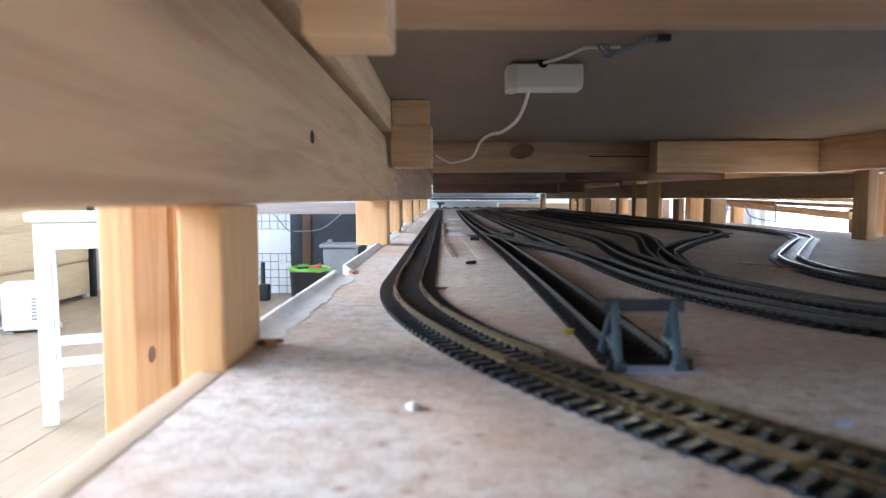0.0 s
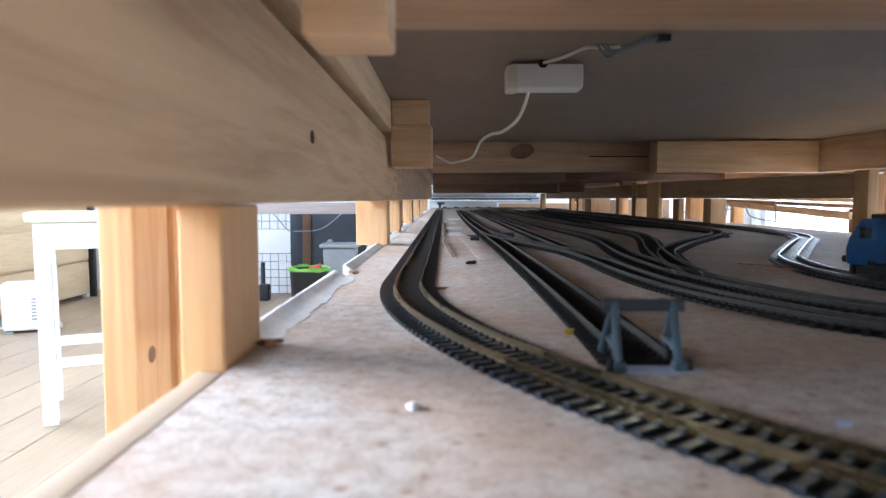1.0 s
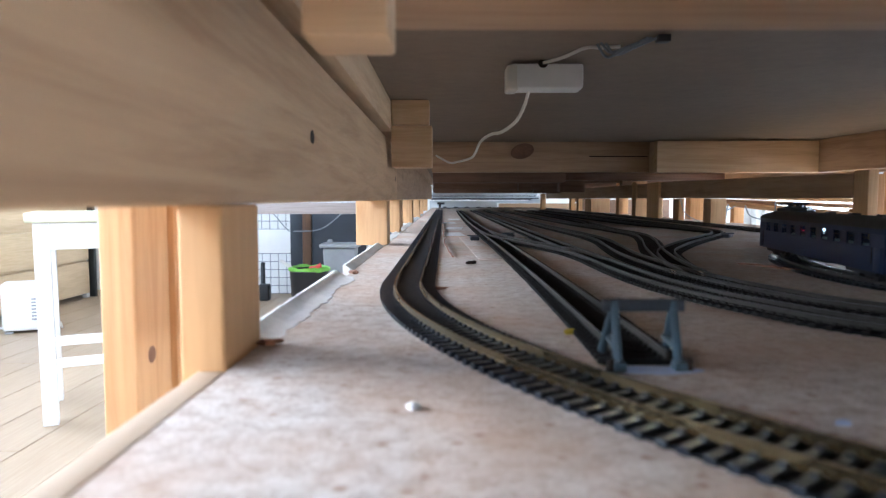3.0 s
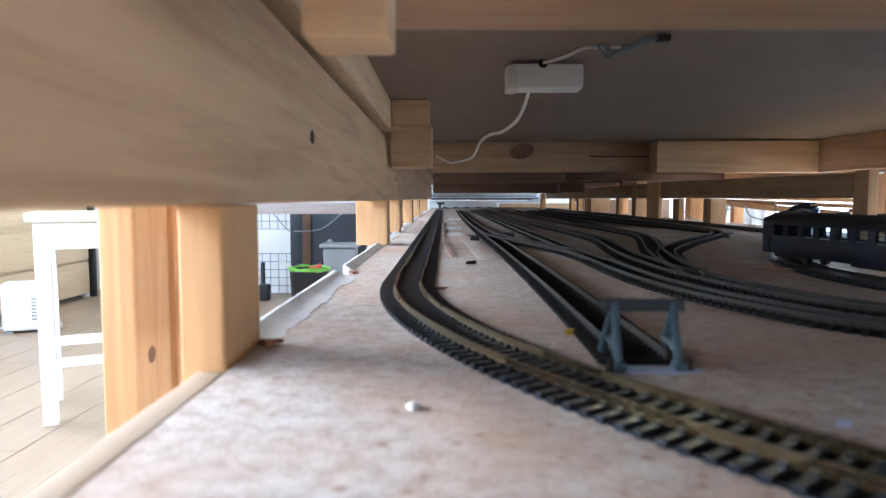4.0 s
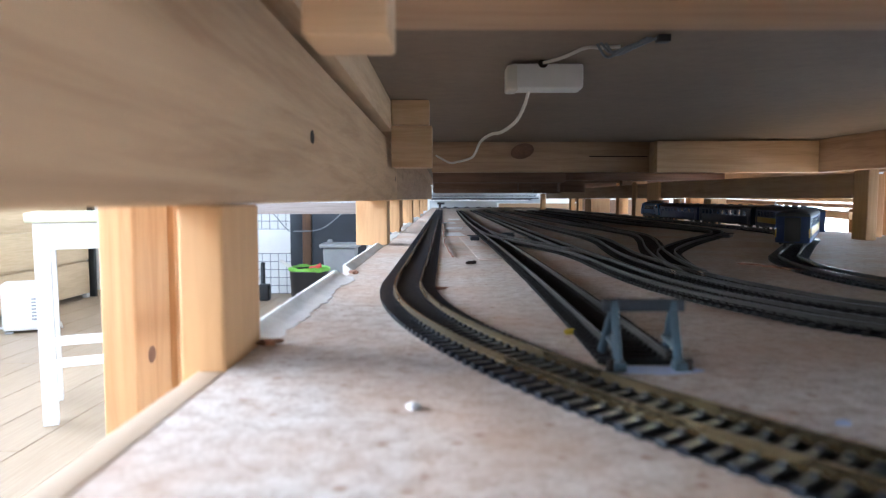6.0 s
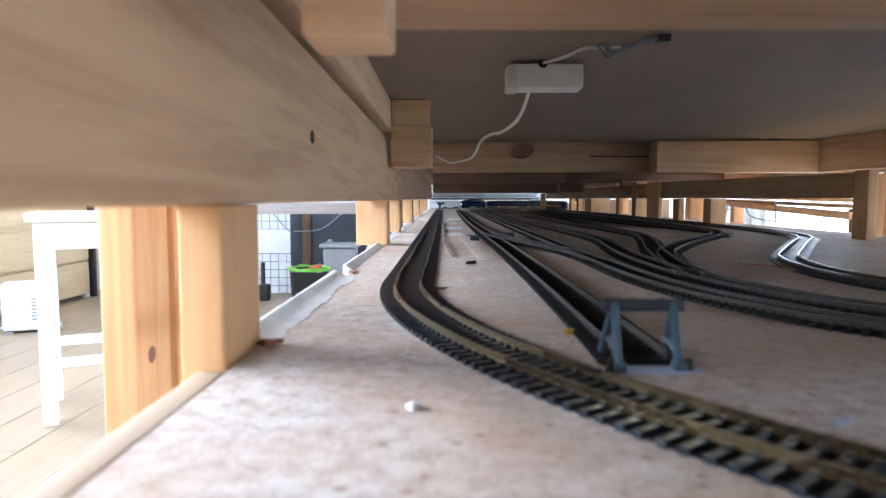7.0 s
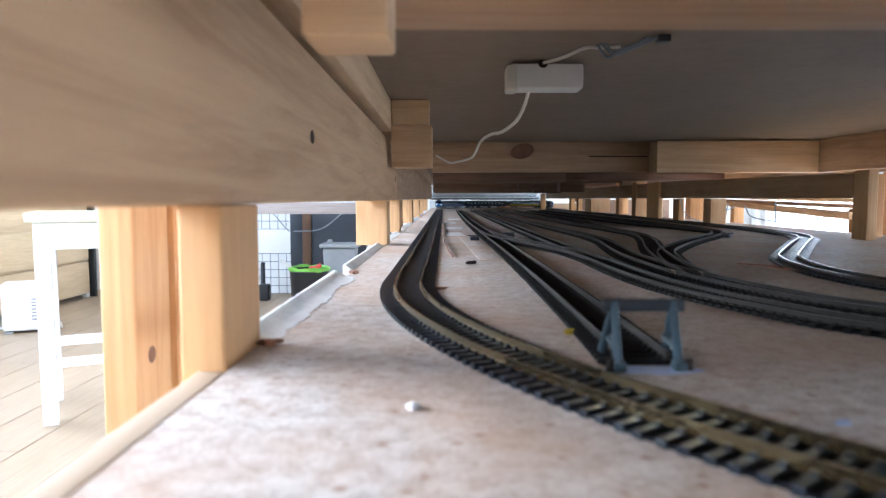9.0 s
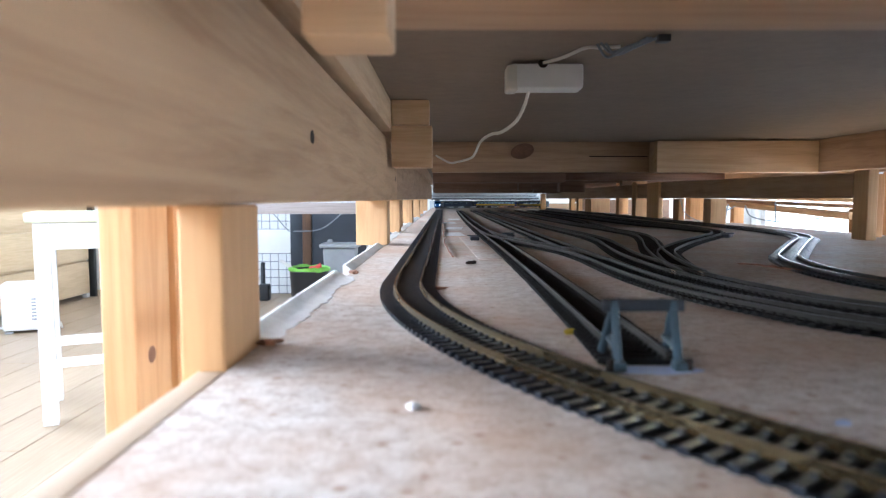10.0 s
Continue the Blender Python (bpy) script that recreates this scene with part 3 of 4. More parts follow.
def main_curve():
    """Outer loop: straight along the rim, then a curve to the front edge."""
    r = 0.5305
    cx, cy = -0.0231 + r, 0.4575
    return [(-0.0195 - 0.0031 * (i / 20) ** 2, 3.55 - i * (3.55 - cy) / 20) for i in range(20)] + arc(cx, cy, r, 180, 246, 44)


NEAR_A = main_curve()
track(NEAR_A[::-1], "black-sleepered model track that curves off the straight", 300, straight=True)
track([(0.0695, 0.232), (0.0715, 0.34), (0.0725, 0.50), (0.072, 0.80), (0.069, 1.08), (0.067, 1.5), (0.069, 2.2), (0.075, 3.2)], "straight dusty siding that ends at a buffer stop", 200, 0.0001, dull=True)
BEND = "dark dusty model track that bends across the deck"
YARD = "dull yard track that swings out of the turnouts"
track([(0.42, 0.155), (0.33, 0.200), (0.25, 0.243), (0.190, 0.290), (0.168, 0.335), (0.150, 0.395), (0.140, 0.488), (0.1395, 0.694), (0.139, 1.18), (0.140, 1.74), (0.140, 3.2)], BEND, 120, 0.0002, dull=True)
track([(0.45, 0.19), (0.36, 0.232), (0.275, 0.280), (0.216, 0.338), (0.192, 0.405), (0.179, 0.50), (0.178, 0.578), (0.183, 0.673), (0.196, 0.777), (0.211, 0.90), (0.213, 1.06), (0.205, 1.40), (0.205, 2.07), (0.200, 3.2)], BEND, 120, 0.0003, dull=True)
track([(0.181, 0.47), (0.189, 0.535), (0.204, 0.622), (0.233, 0.75), (0.277, 0.918), (0.300, 1.05), (0.297, 1.25), (0.282, 1.65), (0.27, 3.2)], YARD, 70, 0.0004, dull=True)
track([(0.186, 0.50), (0.192, 0.545), (0.206, 0.61), (0.229, 0.694), (0.267, 0.777), (0.324, 0.881), (0.396, 1.00), (0.445, 1.10), (0.470, 1.25), (0.475, 1.6), (0.478, 2.3), (0.46, 3.2)], YARD, 90, 0.0005, dull=True)
track([(0.299, 1.20), (0.318, 1.45), (0.340, 1.8), (0.345, 3.2)], "straight dull yard track", 30, 0.0006, dull=True)
track([(0.452, 1.12), (0.440, 1.30), (0.412, 1.65), (0.405, 3.2)], "straight dull yard track", 30, 0.0007, dull=True)
track([(0.0672, 1.50), (0.0672, 1.32), (0.074, 1.033), (0.098, 0.869), (0.119, 0.768), (0.133, 0.694), (0.139, 0.60)], "short crossover track between two turnouts", 60, 0.0008, dull=True)

TRAIN_PTS = [(p.x, p.y) for p in spline([(1.50, -0.82, 0), (1.10, -0.43, 0), (0.80, -0.16, 0), (0.56, 0.055, 0), (0.42, 0.20, 0), (0.335, 0.32, 0), (0.297, 0.41, 0), (0.2895, 0.47, 0), (0.297, 0.545, 0), (0.324, 0.632, 0), (0.361, 0.70, 0), (0.446, 0.845, 0), (0.515, 0.965, 0), (0.553, 1.100, 0),
                                             (0.568, 1.30, 0), (0.574, 1.7, 0), (0.580, 2.4, 0), (0.580, 3.0, 0), (0.580, 3.8, 0)], 16)] + arc(0.28, 3.86, 0.30, 0, 180, 60)
TRAIN_PATH = track(TRAIN_PTS, "outer loop track on which the train runs", 200, 0.0001, straight=True, first=1.48, mats=[M_RAILDULL, M_RAILTOP])


def turnout_box(x, y, turn, mat=M_GREYDARK):
    h = holder("point_motor", pose(x, y, 0, 0, 0, turn), "dark grey turnout motor beside the track", "turnout motor", "turnout motors")
    part("casing", box(-.006, .006, -.020, .020, 0, .0055, .0015), mat, h)
    part("lever", box(-.010, .010, -.0015, .0015, .0056, .0070, .0004), M_GREYDARK, h)


for x, y, r in ((0.044, 0.95, 0), (0.098, 1.02, 6), (0.428, 1.02, -30)):
    turnout_box(x, y, r)


# made-up bright metal bits, in place of the glints at the turnouts
def rail_joiner(x, y, turn):
    h = holder("rail_joiner", pose(x, y, .0021, 0, 0, turn), "shiny metal bit added as a glint on a yard rail", "rail joiner", "rail joiners")
    part("sleeve", roughen(box(-.0016, .0016, -.0065, .0065, 0, .0016, .0004), .0002, 300), M_RAILTOP, h)
    part("clamp", box(-.0011, .0011, -.0050, .0050, .0016, .0034, .0003), M_RAILTOP, h)


for x, y, r in ((0.1700, 0.497, 3), (0.1860, 0.487, -4), (0.1480, 0.640, 0), (0.1295, 0.690, 6), (0.0790, 0.880, 0), (0.0610, 0.905, 0)):
    rail_joiner(x, y, r)


def buffer_stop():
    h = holder("buffer_stop", pose(0.0695, 0.234, 0), "grey-blue plastic buffer stop on a smear of paint", "buffer stop")
    part("cross_beam", box(-.0142, .0142, -.002, .0012, .0190, .0232, .0006), M_GREYDARK, h)
    for sx in (-1, 1):
        x = sx * .0102
        bm = bmesh.new()
        bm_cyl(bm, (x, -.001, .0225), (x, -.0085, .0005), .0014, .0018, 8)
        bm_cyl(bm, (x, -.001, .0225), (x + sx * .0015, .0100, .0030), .0014, .0016, 8)
        bm_cyl(bm, (x, -.0060, .0075), (x, .0070, .0085), .0014, .0014, 8)
        part("side_frame", bm, M_GREY, h)
        part("buffer_head", bm_cyl(bmesh.new(), (sx * .0075, .0012, .0211), (sx * .0075, .0040, .0211), .0022, .0019, 14), M_GREYDARK, h)
        part("foot", roughen(box(x - .0022, x + .0022, -.0115, -.0060, 0, .0034, .0008), .0004, 300), M_GREY, h)
        part("screw", bm_cyl(bmesh.new(), (x + sx * .003, -.0095, 0), (x + sx * .003, -.0095, .0042), .0016, .0012, 10), M_HOLE, h)
    bm = bmesh.new()
    ring = []
    for k in range(40):
        a = k / 40 * math.tau
        r = 1 + .28 * noise.noise(Vector((math.cos(a) * 1.6, math.sin(a) * 1.6, 5)))
        ring.append((math.cos(a) * .0145 * r + .003, math.sin(a) * .0048 * r - .0085))
    top = [bm.verts.new((x, y, .0005)) for x, y in ring]
    low = [bm.verts.new((x * 1.04, y * 1.04 , .00005)) for x, y in ring]
    bm.faces.new(top)
    for k in range(40):
        bm.faces.new((low[k], low[(k + 1) % 40], top[(k + 1) % 40], top[k]))
    thing("paint_smear", bm, M_PAINT, "pale blue paint smear under the buffer stop", "paint", at=pose(0.0695, 0.234, 0))


buffer_stop()


def blob(name, x, y, rx, ry, rz, mat, label, cat, turn=0, seed=0.0, sharp=0.35):
    """Irregular scrap that lies on the deck."""
    bm = bmesh.new()
    bmesh.ops.create_icosphere(bm, subdivisions=3, radius=1)
    for v in bm.verts:
        v.co *= 1 + sharp * noise.noise(v.co * 1.8 + Vector((seed, seed, 0)))
        v.co = Vector((v.co.x * rx, v.co.y * ry, max(0, (v.co.z + .55) * rz)))
    return thing(name, bm, mat, label, cat, at=pose(x, y, 0.0002, 0, 0, turn))


blob("glue_drop", -0.0082, 0.184, .0021, .0024, .0010, M_WHITE, "small white drop of dried glue on the deck", "glue drop", 0, 1)
blob("glue_drop", 0.1025, 0.170, .0020, .0016, .0009, M_PAINT, "small pale drop of dried glue on the deck", "glue drop", 0, 4)
blob("wood_chip", 0.0250, 0.600, .0050, .0020, .0020, M_HOLE, "dark wood chip lying on the deck", "wood chip", 30, 2, .6)
blob("yellow_scrap", 0.0545, 0.287, .0036, .0010, .0016, M_YELLOWBIT, "small yellow scrap beside the siding", "scrap", 35, 3)
blob("wood_chip", -0.0045, 0.430, .006, .0022, .0012, M_BARK, "flat reddish wood chip by the track", "wood chip", 10, 7, .6)
blob("wood_chip", -0.069, 0.266, .0045, .0028, .0016, M_BARK, "reddish torn chip on the deck rim", "wood chip", 10, 9, .6)
blob("wood_chip", -0.0700, 0.527, .0035, .011, .0011, M_BARK, "reddish torn chip on the deck rim", "wood chip", 10, 11, .6)
thing("card_strip", roughen(box(-.012, .012, -.19, .19, .0002, .0007, .0002), .0002, 30), M_CHIP, "flat strip of pale card beside the siding", "card strip", at=pose(0.041, 0.83, 0, 0, 0, 1.5))
for pts, r in (([(0.004, 0.98, .002), (0.0015, .86, .003), (0.005, .75, .003), (0.0095, .66, .0015)], .0009), ([(-0.001, 1.5, .002), (0.0, 1.25, .003), (0.0015, 1.0, .002)], .0010),
               ([(0.262, 0.60, .001), (0.275, .555, .002), (0.283, .52, .001)], .0010)):
    thing("splinter", roughen(tube(pts, r, 6), .0009, 90), M_BARK, "thin reddish wood splinter on the deck", "splinter", "splinters")
# thin white sheets that imitate the sheen on the deck
for (x, y, a) in ((0.016, 1.10, 3), (0.022, 1.33, -4), (0.014, 1.62, 2), (0.030, 1.9, 0)):
    thing("paper_scrap", roughen(box(-.016, .016, -.045, .045, .0002, .0011, .0003), .0004, 40), M_WHITEPAINT, "flat white patch put in for deck sheen between the tracks", "paper", "paper scraps", at=pose(x, y, 0, 0, 0, a))

# ---------------------------------------------------------------- cables and connector under the deck


def connector():
    h = holder("inline_switch", pose(0.0970, 0.660, 0), "white plastic inline connector box with a cable", "connector box")
    part("housing", box(-.0340, .0355, -.012, .016, 0.1612, ZC - .0030, .0035, 3), M_WHITE, h)
    part("end_cap", box(-.0368, -.0260, -.0124, .0164, 0.1600, ZC - .0040, .0030, 3), M_WIRE, h, "yellowed end cap")
    part("screw_hole", bm_cyl(bmesh.new(), (-.003, -.0122, .1850), (-.003, -.0105, .1850), .0045, .0045, 18), M_HOLE, h)
    thing("cable", tube([(0.0810, 0.652, 0.1590), (0.0770, 0.655, 0.1450), (0.0710, 0.670, 0.1330), (0.0600, 0.700, 0.1260), (0.0520, 0.750, 0.1280), (0.0450, 0.820, 0.1260), (0.0420, 0.900, 0.1170), (0.0380, 0.950, 0.1140), (0.0230, 1.000, 0.1120), (0.0110, 1.050, 0.1130), (-0.0020, 1.100, 0.1220), (-0.0110, 1.150, 0.1300)], .0017, 8, 8), M_WIRE, "ivory cable drooping from the connector box", "cable")
    thing("cable", tube([(0.0945, 0.646, 0.1850), (0.107, 0.615, 0.1835), (0.122, 0.592, 0.1868), (0.136, 0.590, 0.1866), (0.150, 0.585, 0.1866)], .0016, 8, 8), M_WIRE, "ivory cable into the connector box", "cable")
    for k, (dx, dz) in enumerate(((0, 0), (.004, .002), (-.003, .004))):
        thing("cable", tube([(0.128 + dx, 0.560, 0.1835 - dz * .3), (0.140 + dx, 0.575, 0.1795 - dz), (0.152 + dx, 0.560, 0.1815 - dz * .5), (0.166 + dx, 0.55, 0.1855)], .0012, 6, 8), M_GREYWIRE, "thin grey cable tied under the deck", "cable")
    thing("cable_clip", box(0.170, 0.180, 0.545, 0.555, 0.182, ZC - .0005, .001), M_BLACKWIRE, "small black cable clip", "clip")


connector()

# ---------------------------------------------------------------- things in the room


def stool():
    h = holder("bar_stool", pose(-1.255, 2.07, FLOOR_Z, 0, 0, 27), "white lacquered wooden stool with foot rails", "stool")
    W, D, H = .36, .34, .64
    part("seat", box(-.02, W + .02, -.02, D + .02, H, H + .03, .006), M_SEAT, h, "pale yellow-green seat")
    for x0, x1, y0, y1 in ((.045, W - .045, 0.004, .03), (.045, W - .045, D - .03, D - .004), (0.004, .03, .045, D - .045), (W - .03, W - .004, .045, D - .045)):
        part("apron", box(x0, x1, y0, y1, H - .085, H - .001, .003), M_WHITEPAINT, h)
    for x in (0, W - .045):
        for y in (0, D - .045):
            bm = box(x, x + .045, y, y + .045, 0, H - .0005, .004)
            for v in bm.verts:
                if v.co.z < .05:
                    v.co.x += (.006 if x == 0 else -.006)
            part("leg", bm, M_WHITEPAINT, h)
    for z in (.180, .250):
        part("rung", box(.0455, W - .0455, .008, .028, z, z + .03, .004), M_WHITEPAINT, h)
        part("rung", box(.008, .028, .0455, D - .0455, z + .02, z + .05, .004), M_WHITEPAINT, h)


M_SEAT = simple("pale_seat", (0.70, 0.72, 0.50), 0.5, grain=40, amount=0.08)
stool()


def chest():
    h = holder("drawer_chest", pose(-2.57, 3.55, FLOOR_Z, 0, 0, 90), "pale birch drawer chest along the wall", "chest of drawers")
    W, D, H = 1.36, .45, .79
    part("body", box(0, W, .02, D, .03, H - .02, .003), M_BIRCH, h)
    part("top", box(-.01, W + .01, 0, D + .01, H - .02, H, .004), M_BIRCH, h)
    for k in range(3):
        z = .032 + k * .242
        part("drawer", box(.008, W - .008, 0, .019, z, z + .228, .003), M_BIRCH, h)
    part("foot", box(W - .05, W - .01, .0, .04, 0, .0295, .002), M_WHITEPAINT, h)
    for x in (-.035, W + .012):
        part("side_rail", box(x, x + .03, -.03, .02, .0, H - .12, .002), M_BLACKBIN, h)


chest()


def heater():
    h = holder("fan_heater", pose(-2.24, 3.62, FLOOR_Z, 0, 0, 24), "white plastic fan heater on the floor", "fan heater")
    part("casing", box(-.11, .11, -.07, .07, .012, .27, .022, 3), M_WHITE, h)
    for k in range(7):
        part("slat", box(.03, .095, -.0745, -.069, .07 + k * .018, .078 + k * .018, .001), M_GREYBIN, h)
    for x in (-.08, .08):
        part("foot", box(x - .02, x + .02, -.06, .06, 0, .0118, .002), M_GREYBIN, h)


heater()


def cupboard():
    h = holder("cupboard", pose(-1.045, 4.62, FLOOR_Z), "navy-black cupboard with a brown middle stile", "cupboard")
    part("carcass", box(0, .60, .022, .42, .04, .68, .003), M_NAVY, h)
    for x0, x1 in ((0.003, .085), (.150, .597)):
        part("door", box(x0, x1, 0, .02, .05, .678, .003), M_NAVY, h)
    part("stile", box(.088, .147, -.012, .02, .04, .68, .003), M_BROWN, h)
    part("plinth", box(.02, .58, .04, .40, 0, .0395), M_NAVY, h)
    t = holder("desk", pose(-1.25, 3.55, FLOOR_Z), "grey-brown desk with thin steel legs above the bins", "desk")
    part("desk_top", box(-.05, .95, 0, .55, .633, .690, .004), M_DESKWOOD, t, "grey-brown stained top")
    for x in (.86,):
        for y in (.02, .50):
            part("leg", bm_cyl(bmesh.new(), (x, y, 0), (x, y, .6395), .014, .014, 14), M_STEEL, t)
    for x, y in ((-.03, .02), (-.03, .50)):
        part("leg", bm_cyl(bmesh.new(), (x, y, 0), (x, y, .6395), .014, .014, 14), M_STEEL, t)


cupboard()


def bins():
    h = holder("waste_bin", pose(-0.812, 4.10, FLOOR_Z), "black waste bin with a lime-green bag hanging over", "waste bin")
    bm = bmesh.new()
    n, r0, r1, H = 32, .098, .118, .290
    rings = []
    for r, z in ((r0, 0), (r1, H - .012), (r1 + .005, H - .010), (r1 + .005, H), (r1 - .005, H), (r0 - .006, .01)):
        rings.append([bm.verts.new((r * math.cos(k * math.tau / n), r * math.sin(k * math.tau / n), z)) for k in range(n)])
    for a, b in zip(rings[:-1], rings[1:]):
        for k in range(n):
            bm.faces.new((a[k], a[(k + 1) % n], b[(k + 1) % n], b[k]))
    bm.faces.new(rings[0][::-1]), bm.faces.new(rings[-1])
    part("bucket", bm, M_BLACKBIN, h)
    bm = bmesh.new()
    rings = []
    for r, z in ((r1 - .012, H - .05), (r1 - .004, H + .004), (r1 + .004, H + .012), (r1 + .009, H + .004), (r1 + .008, H - .010)):
        ring = []
        for k in range(48):
            a = k * math.tau / 48
            q = noise.noise(Vector((math.cos(a) * 2.5, math.sin(a) * 2.5, z * 30)))
            ring.append(bm.verts.new(((r + .004 * q) * math.cos(a), (r + .004 * q) * math.sin(a), z + .010 * q)))
        rings.append(ring)
    for a, b in zip(rings[:-1], rings[1:]):
        for k in range(48):
            bm.faces.new((a[k], a[(k + 1) % 48], b[(k + 1) % 48], b[k]))
    part("bin_bag", bm, M_GREEN, h, "lime-green plastic bag rim")
    part("bag_tail", roughen(tube([(-.10, -.05, H + .01), (-.13, -.06, H + .035), (-.16, -.07, H + .055)], .010, 8), .004, 30), M_WHITE, h)
    blob_ob = roughen(tube([(.02, -.09, H + .012), (.06, -.10, H + .018), (.09, -.10, H + .03)], .011, 8), .004, 30)
    part("wrapper", blob_ob, M_RED, h, "red wrapper poking out")
    g = holder("storage_bin", pose(-0.665, 4.40, FLOOR_Z), "pale grey plastic bin with a flat lid", "storage bin")
    bm = box(-.105, .105, -.09, .09, 0, .40, .02, 3)
    for v in bm.verts:
        v.co.x *= .80 + .2 * v.co.z / .40
        v.co.y *= .80 + .2 * v.co.z / .40
    part("tub", bm, M_GREYBIN, g)
    part("lid", box(-.122, .122, -.105, .105, .401, .425, .008, 3), M_GREYBIN, g)
    part("lid_handle", box(-.085, -.055, -.02, .02, .4255, .448, .006), M_GREYBIN, g)


bins()


def tiled():
    """White tiled wall piece behind the bins, tile by tile."""
    h = holder("tiled_wall", pose(-1.60, 5.06, FLOOR_Z), "white tiled wall with dark grout and a plain band", "tiled wall", kind="structure")
    part("backing", box(0, 1.2, .006, .22, 0, .72), M_GROUT, h)
    me = finish(box(-.0275, .0275, 0, .008, -.0275, .0275, .002, 1), M_TILE)
    for i in range(19):
        for j in range(12):
            if 5 <= j <= 7:
                continue
            ob = new("tile", me)
            ob.parent = h
            ob.location = (.035 + i * .0605, 0, .032 + j * .0605)
    part("plain_band", box(.004, 1.196, -.004, .008, .307, .484, .002), M_WHITEPAINT, h)
    thing("cable", tube([(-1.30, 5.02, 0.0), (-1.23, 5.02, -0.08), (-1.12, 4.9, -.17), (-0.98, 4.55, -.16), (-.80, 4.45, -.14), (-.66, 4.4, -.04), (-.60, 4.4, 0.03)], .004, 8), M_GREYWIRE, "grey cable that sags along the cupboard", "cable")
    c = holder("vacuum_hose", pose(-1.26, 4.72, FLOOR_Z), "black vacuum nozzle leaning by the wall", "vacuum nozzle")
    part("tube", bm_cyl(bmesh.new(), (0, 0, .10), (-.015, .06, .26), .017, .015, 14), M_BLACKBIN, c)
    part("nozzle", box(-.03, .05, -.04, .03, 0, .12, .02, 3), M_BLACKBIN, c)


tiled()


def far_end():
    sl = holder("window_sill", pose(0, 0, 0), "white window sill of two boards, dark strips as shadow gaps", "sill")
    part("sill_board", box(-0.085, 0.64, 4.62, 4.86, 0.079, 0.099, .003), M_RADIATOR, sl)
    part("sill_board", box(-0.085, 0.66, 4.66, 4.86, 0.0625, 0.074, .003), M_RADIATOR, sl)
    # dark strips set into the gaps to draw their shade
    part("sill_gap", box(-0.085, 0.64, 4.70, 4.86, 0.0745, 0.0785), M_GREYDARK, sl)
    part("sill_gap", box(-0.085, 0.66, 4.70, 4.86, 0.050, 0.062), M_GREYDARK, sl)
    thing("sill_bracket", box(0.60, 0.67, 4.63, 4.80, 0.040, 0.057, .003), M_RADIATOR, "white bracket under the sill", "bracket")
    r = holder("radiator", pose(-0.09, 4.60, 0), "white flat panel radiator below the sill", "radiator")
    part("panel", box(0, .455, 0, .03, -.50, .042, .006), M_RADIATOR, r)
    part("top_grille", box(0, .78, .005, .07, .030, .044, .003), M_RADIATOR, r)
    for k in range(5):
        part("slot", box(.09 + k * .075, .115 + k * .075, -.003, .002, -.012, .004, .001), M_GREYDARK, r)
    part("back_panel", box(0, .455, .06, .085, -.50, .028, .006), M_RADIATOR, r)
    thing("pine_plank", box(0.375, 0.90, 4.55, 4.58, -0.10, 0.026, .003), M_PINE_X, "reddish pine plank at the far end", "plank")
    thing("pine_plank", box(0.92, 1.50, 4.50, 4.53, -0.16, 0.052, .003), M_RED_SHADE_X, "reddish pine plank at the far end", "plank")
    v = holder("valve", pose(-.020, 4.40, 0), "dark bracket on the far deck edge", "bracket")
    part("stem", box(-.008, .008, -.008, .008, -.012, .020, .002), M_BLACKWIRE, v)
    part("arm", box(-.018, .030, -.007, .007, .020, .034, .002), M_BLACKWIRE, v)
    # window-side clutter: a sloping ramp and slack wires beyond the posts
    rp = holder("ramp", pose(0, 0, 0), "pale pine ramp boards of the neighbouring layout", "ramp")
    for y0, x0, z0, y1, x1, z1, hgt in ((1.60, 0.975, 0.008, 2.35, 0.965, 0.036, .016), (1.62, 1.00, 0.034, 2.6, 0.98, 0.050, .010), (1.9, 1.25, 0.045, 2.9, 1.2, 0.060, .012)):
        d = Vector((x1 - x0, y1 - y0, z1 - z0))
        bm = box(-.02, .02, 0, d.length, 0, hgt, .002)
        bm.transform(Matrix.Translation((x0, y0, z0)) @ d.to_track_quat("Y", "Z").to_matrix().to_4x4())
        part("ramp_board", roughen(bm, .001, 14), M_BRIGHT_Y, rp)
    for y in (1.62, 2.3):
        part("ramp_leg", box(.985, 1.02, y, y + .03, FLOOR_Z, .034, .002), M_ORANGE_Z, rp)
    for pts, r in (([(0.80, 1.80, .04), (0.82, 1.8, .01), (0.90, 1.8, -.003), (1.02, 1.85, .004), (1.10, 1.85, .016)], .0019), ([(0.68, 1.62, .045), (0.675, 1.62, .02), (0.672, 1.62, -.02)], .0019),
                   ([(0.87, 1.78, .05), (0.872, 1.78, .0), (0.871, 1.78, -.08)], .0019), ([(0.70, 1.63, .04), (0.66, 1.63, .015), (0.685, 1.62, -.012), (0.72, 1.62, -.005)], .0016),
                   ([(0.60, 1.72, .056), (0.615, 1.72, .02), (0.650, 1.72, .0)], .0012)):
        thing("cable", tube(pts, r, 6), M_GREYWIRE, "thin slack cable between the posts", "cable", "slack cables")
    thing("cable_clip", box(1.095, 1.125, 1.84, 1.85, .014, .026, .002), M_NAVY, "dark blue plug on a slack cable", "plug")


far_end()

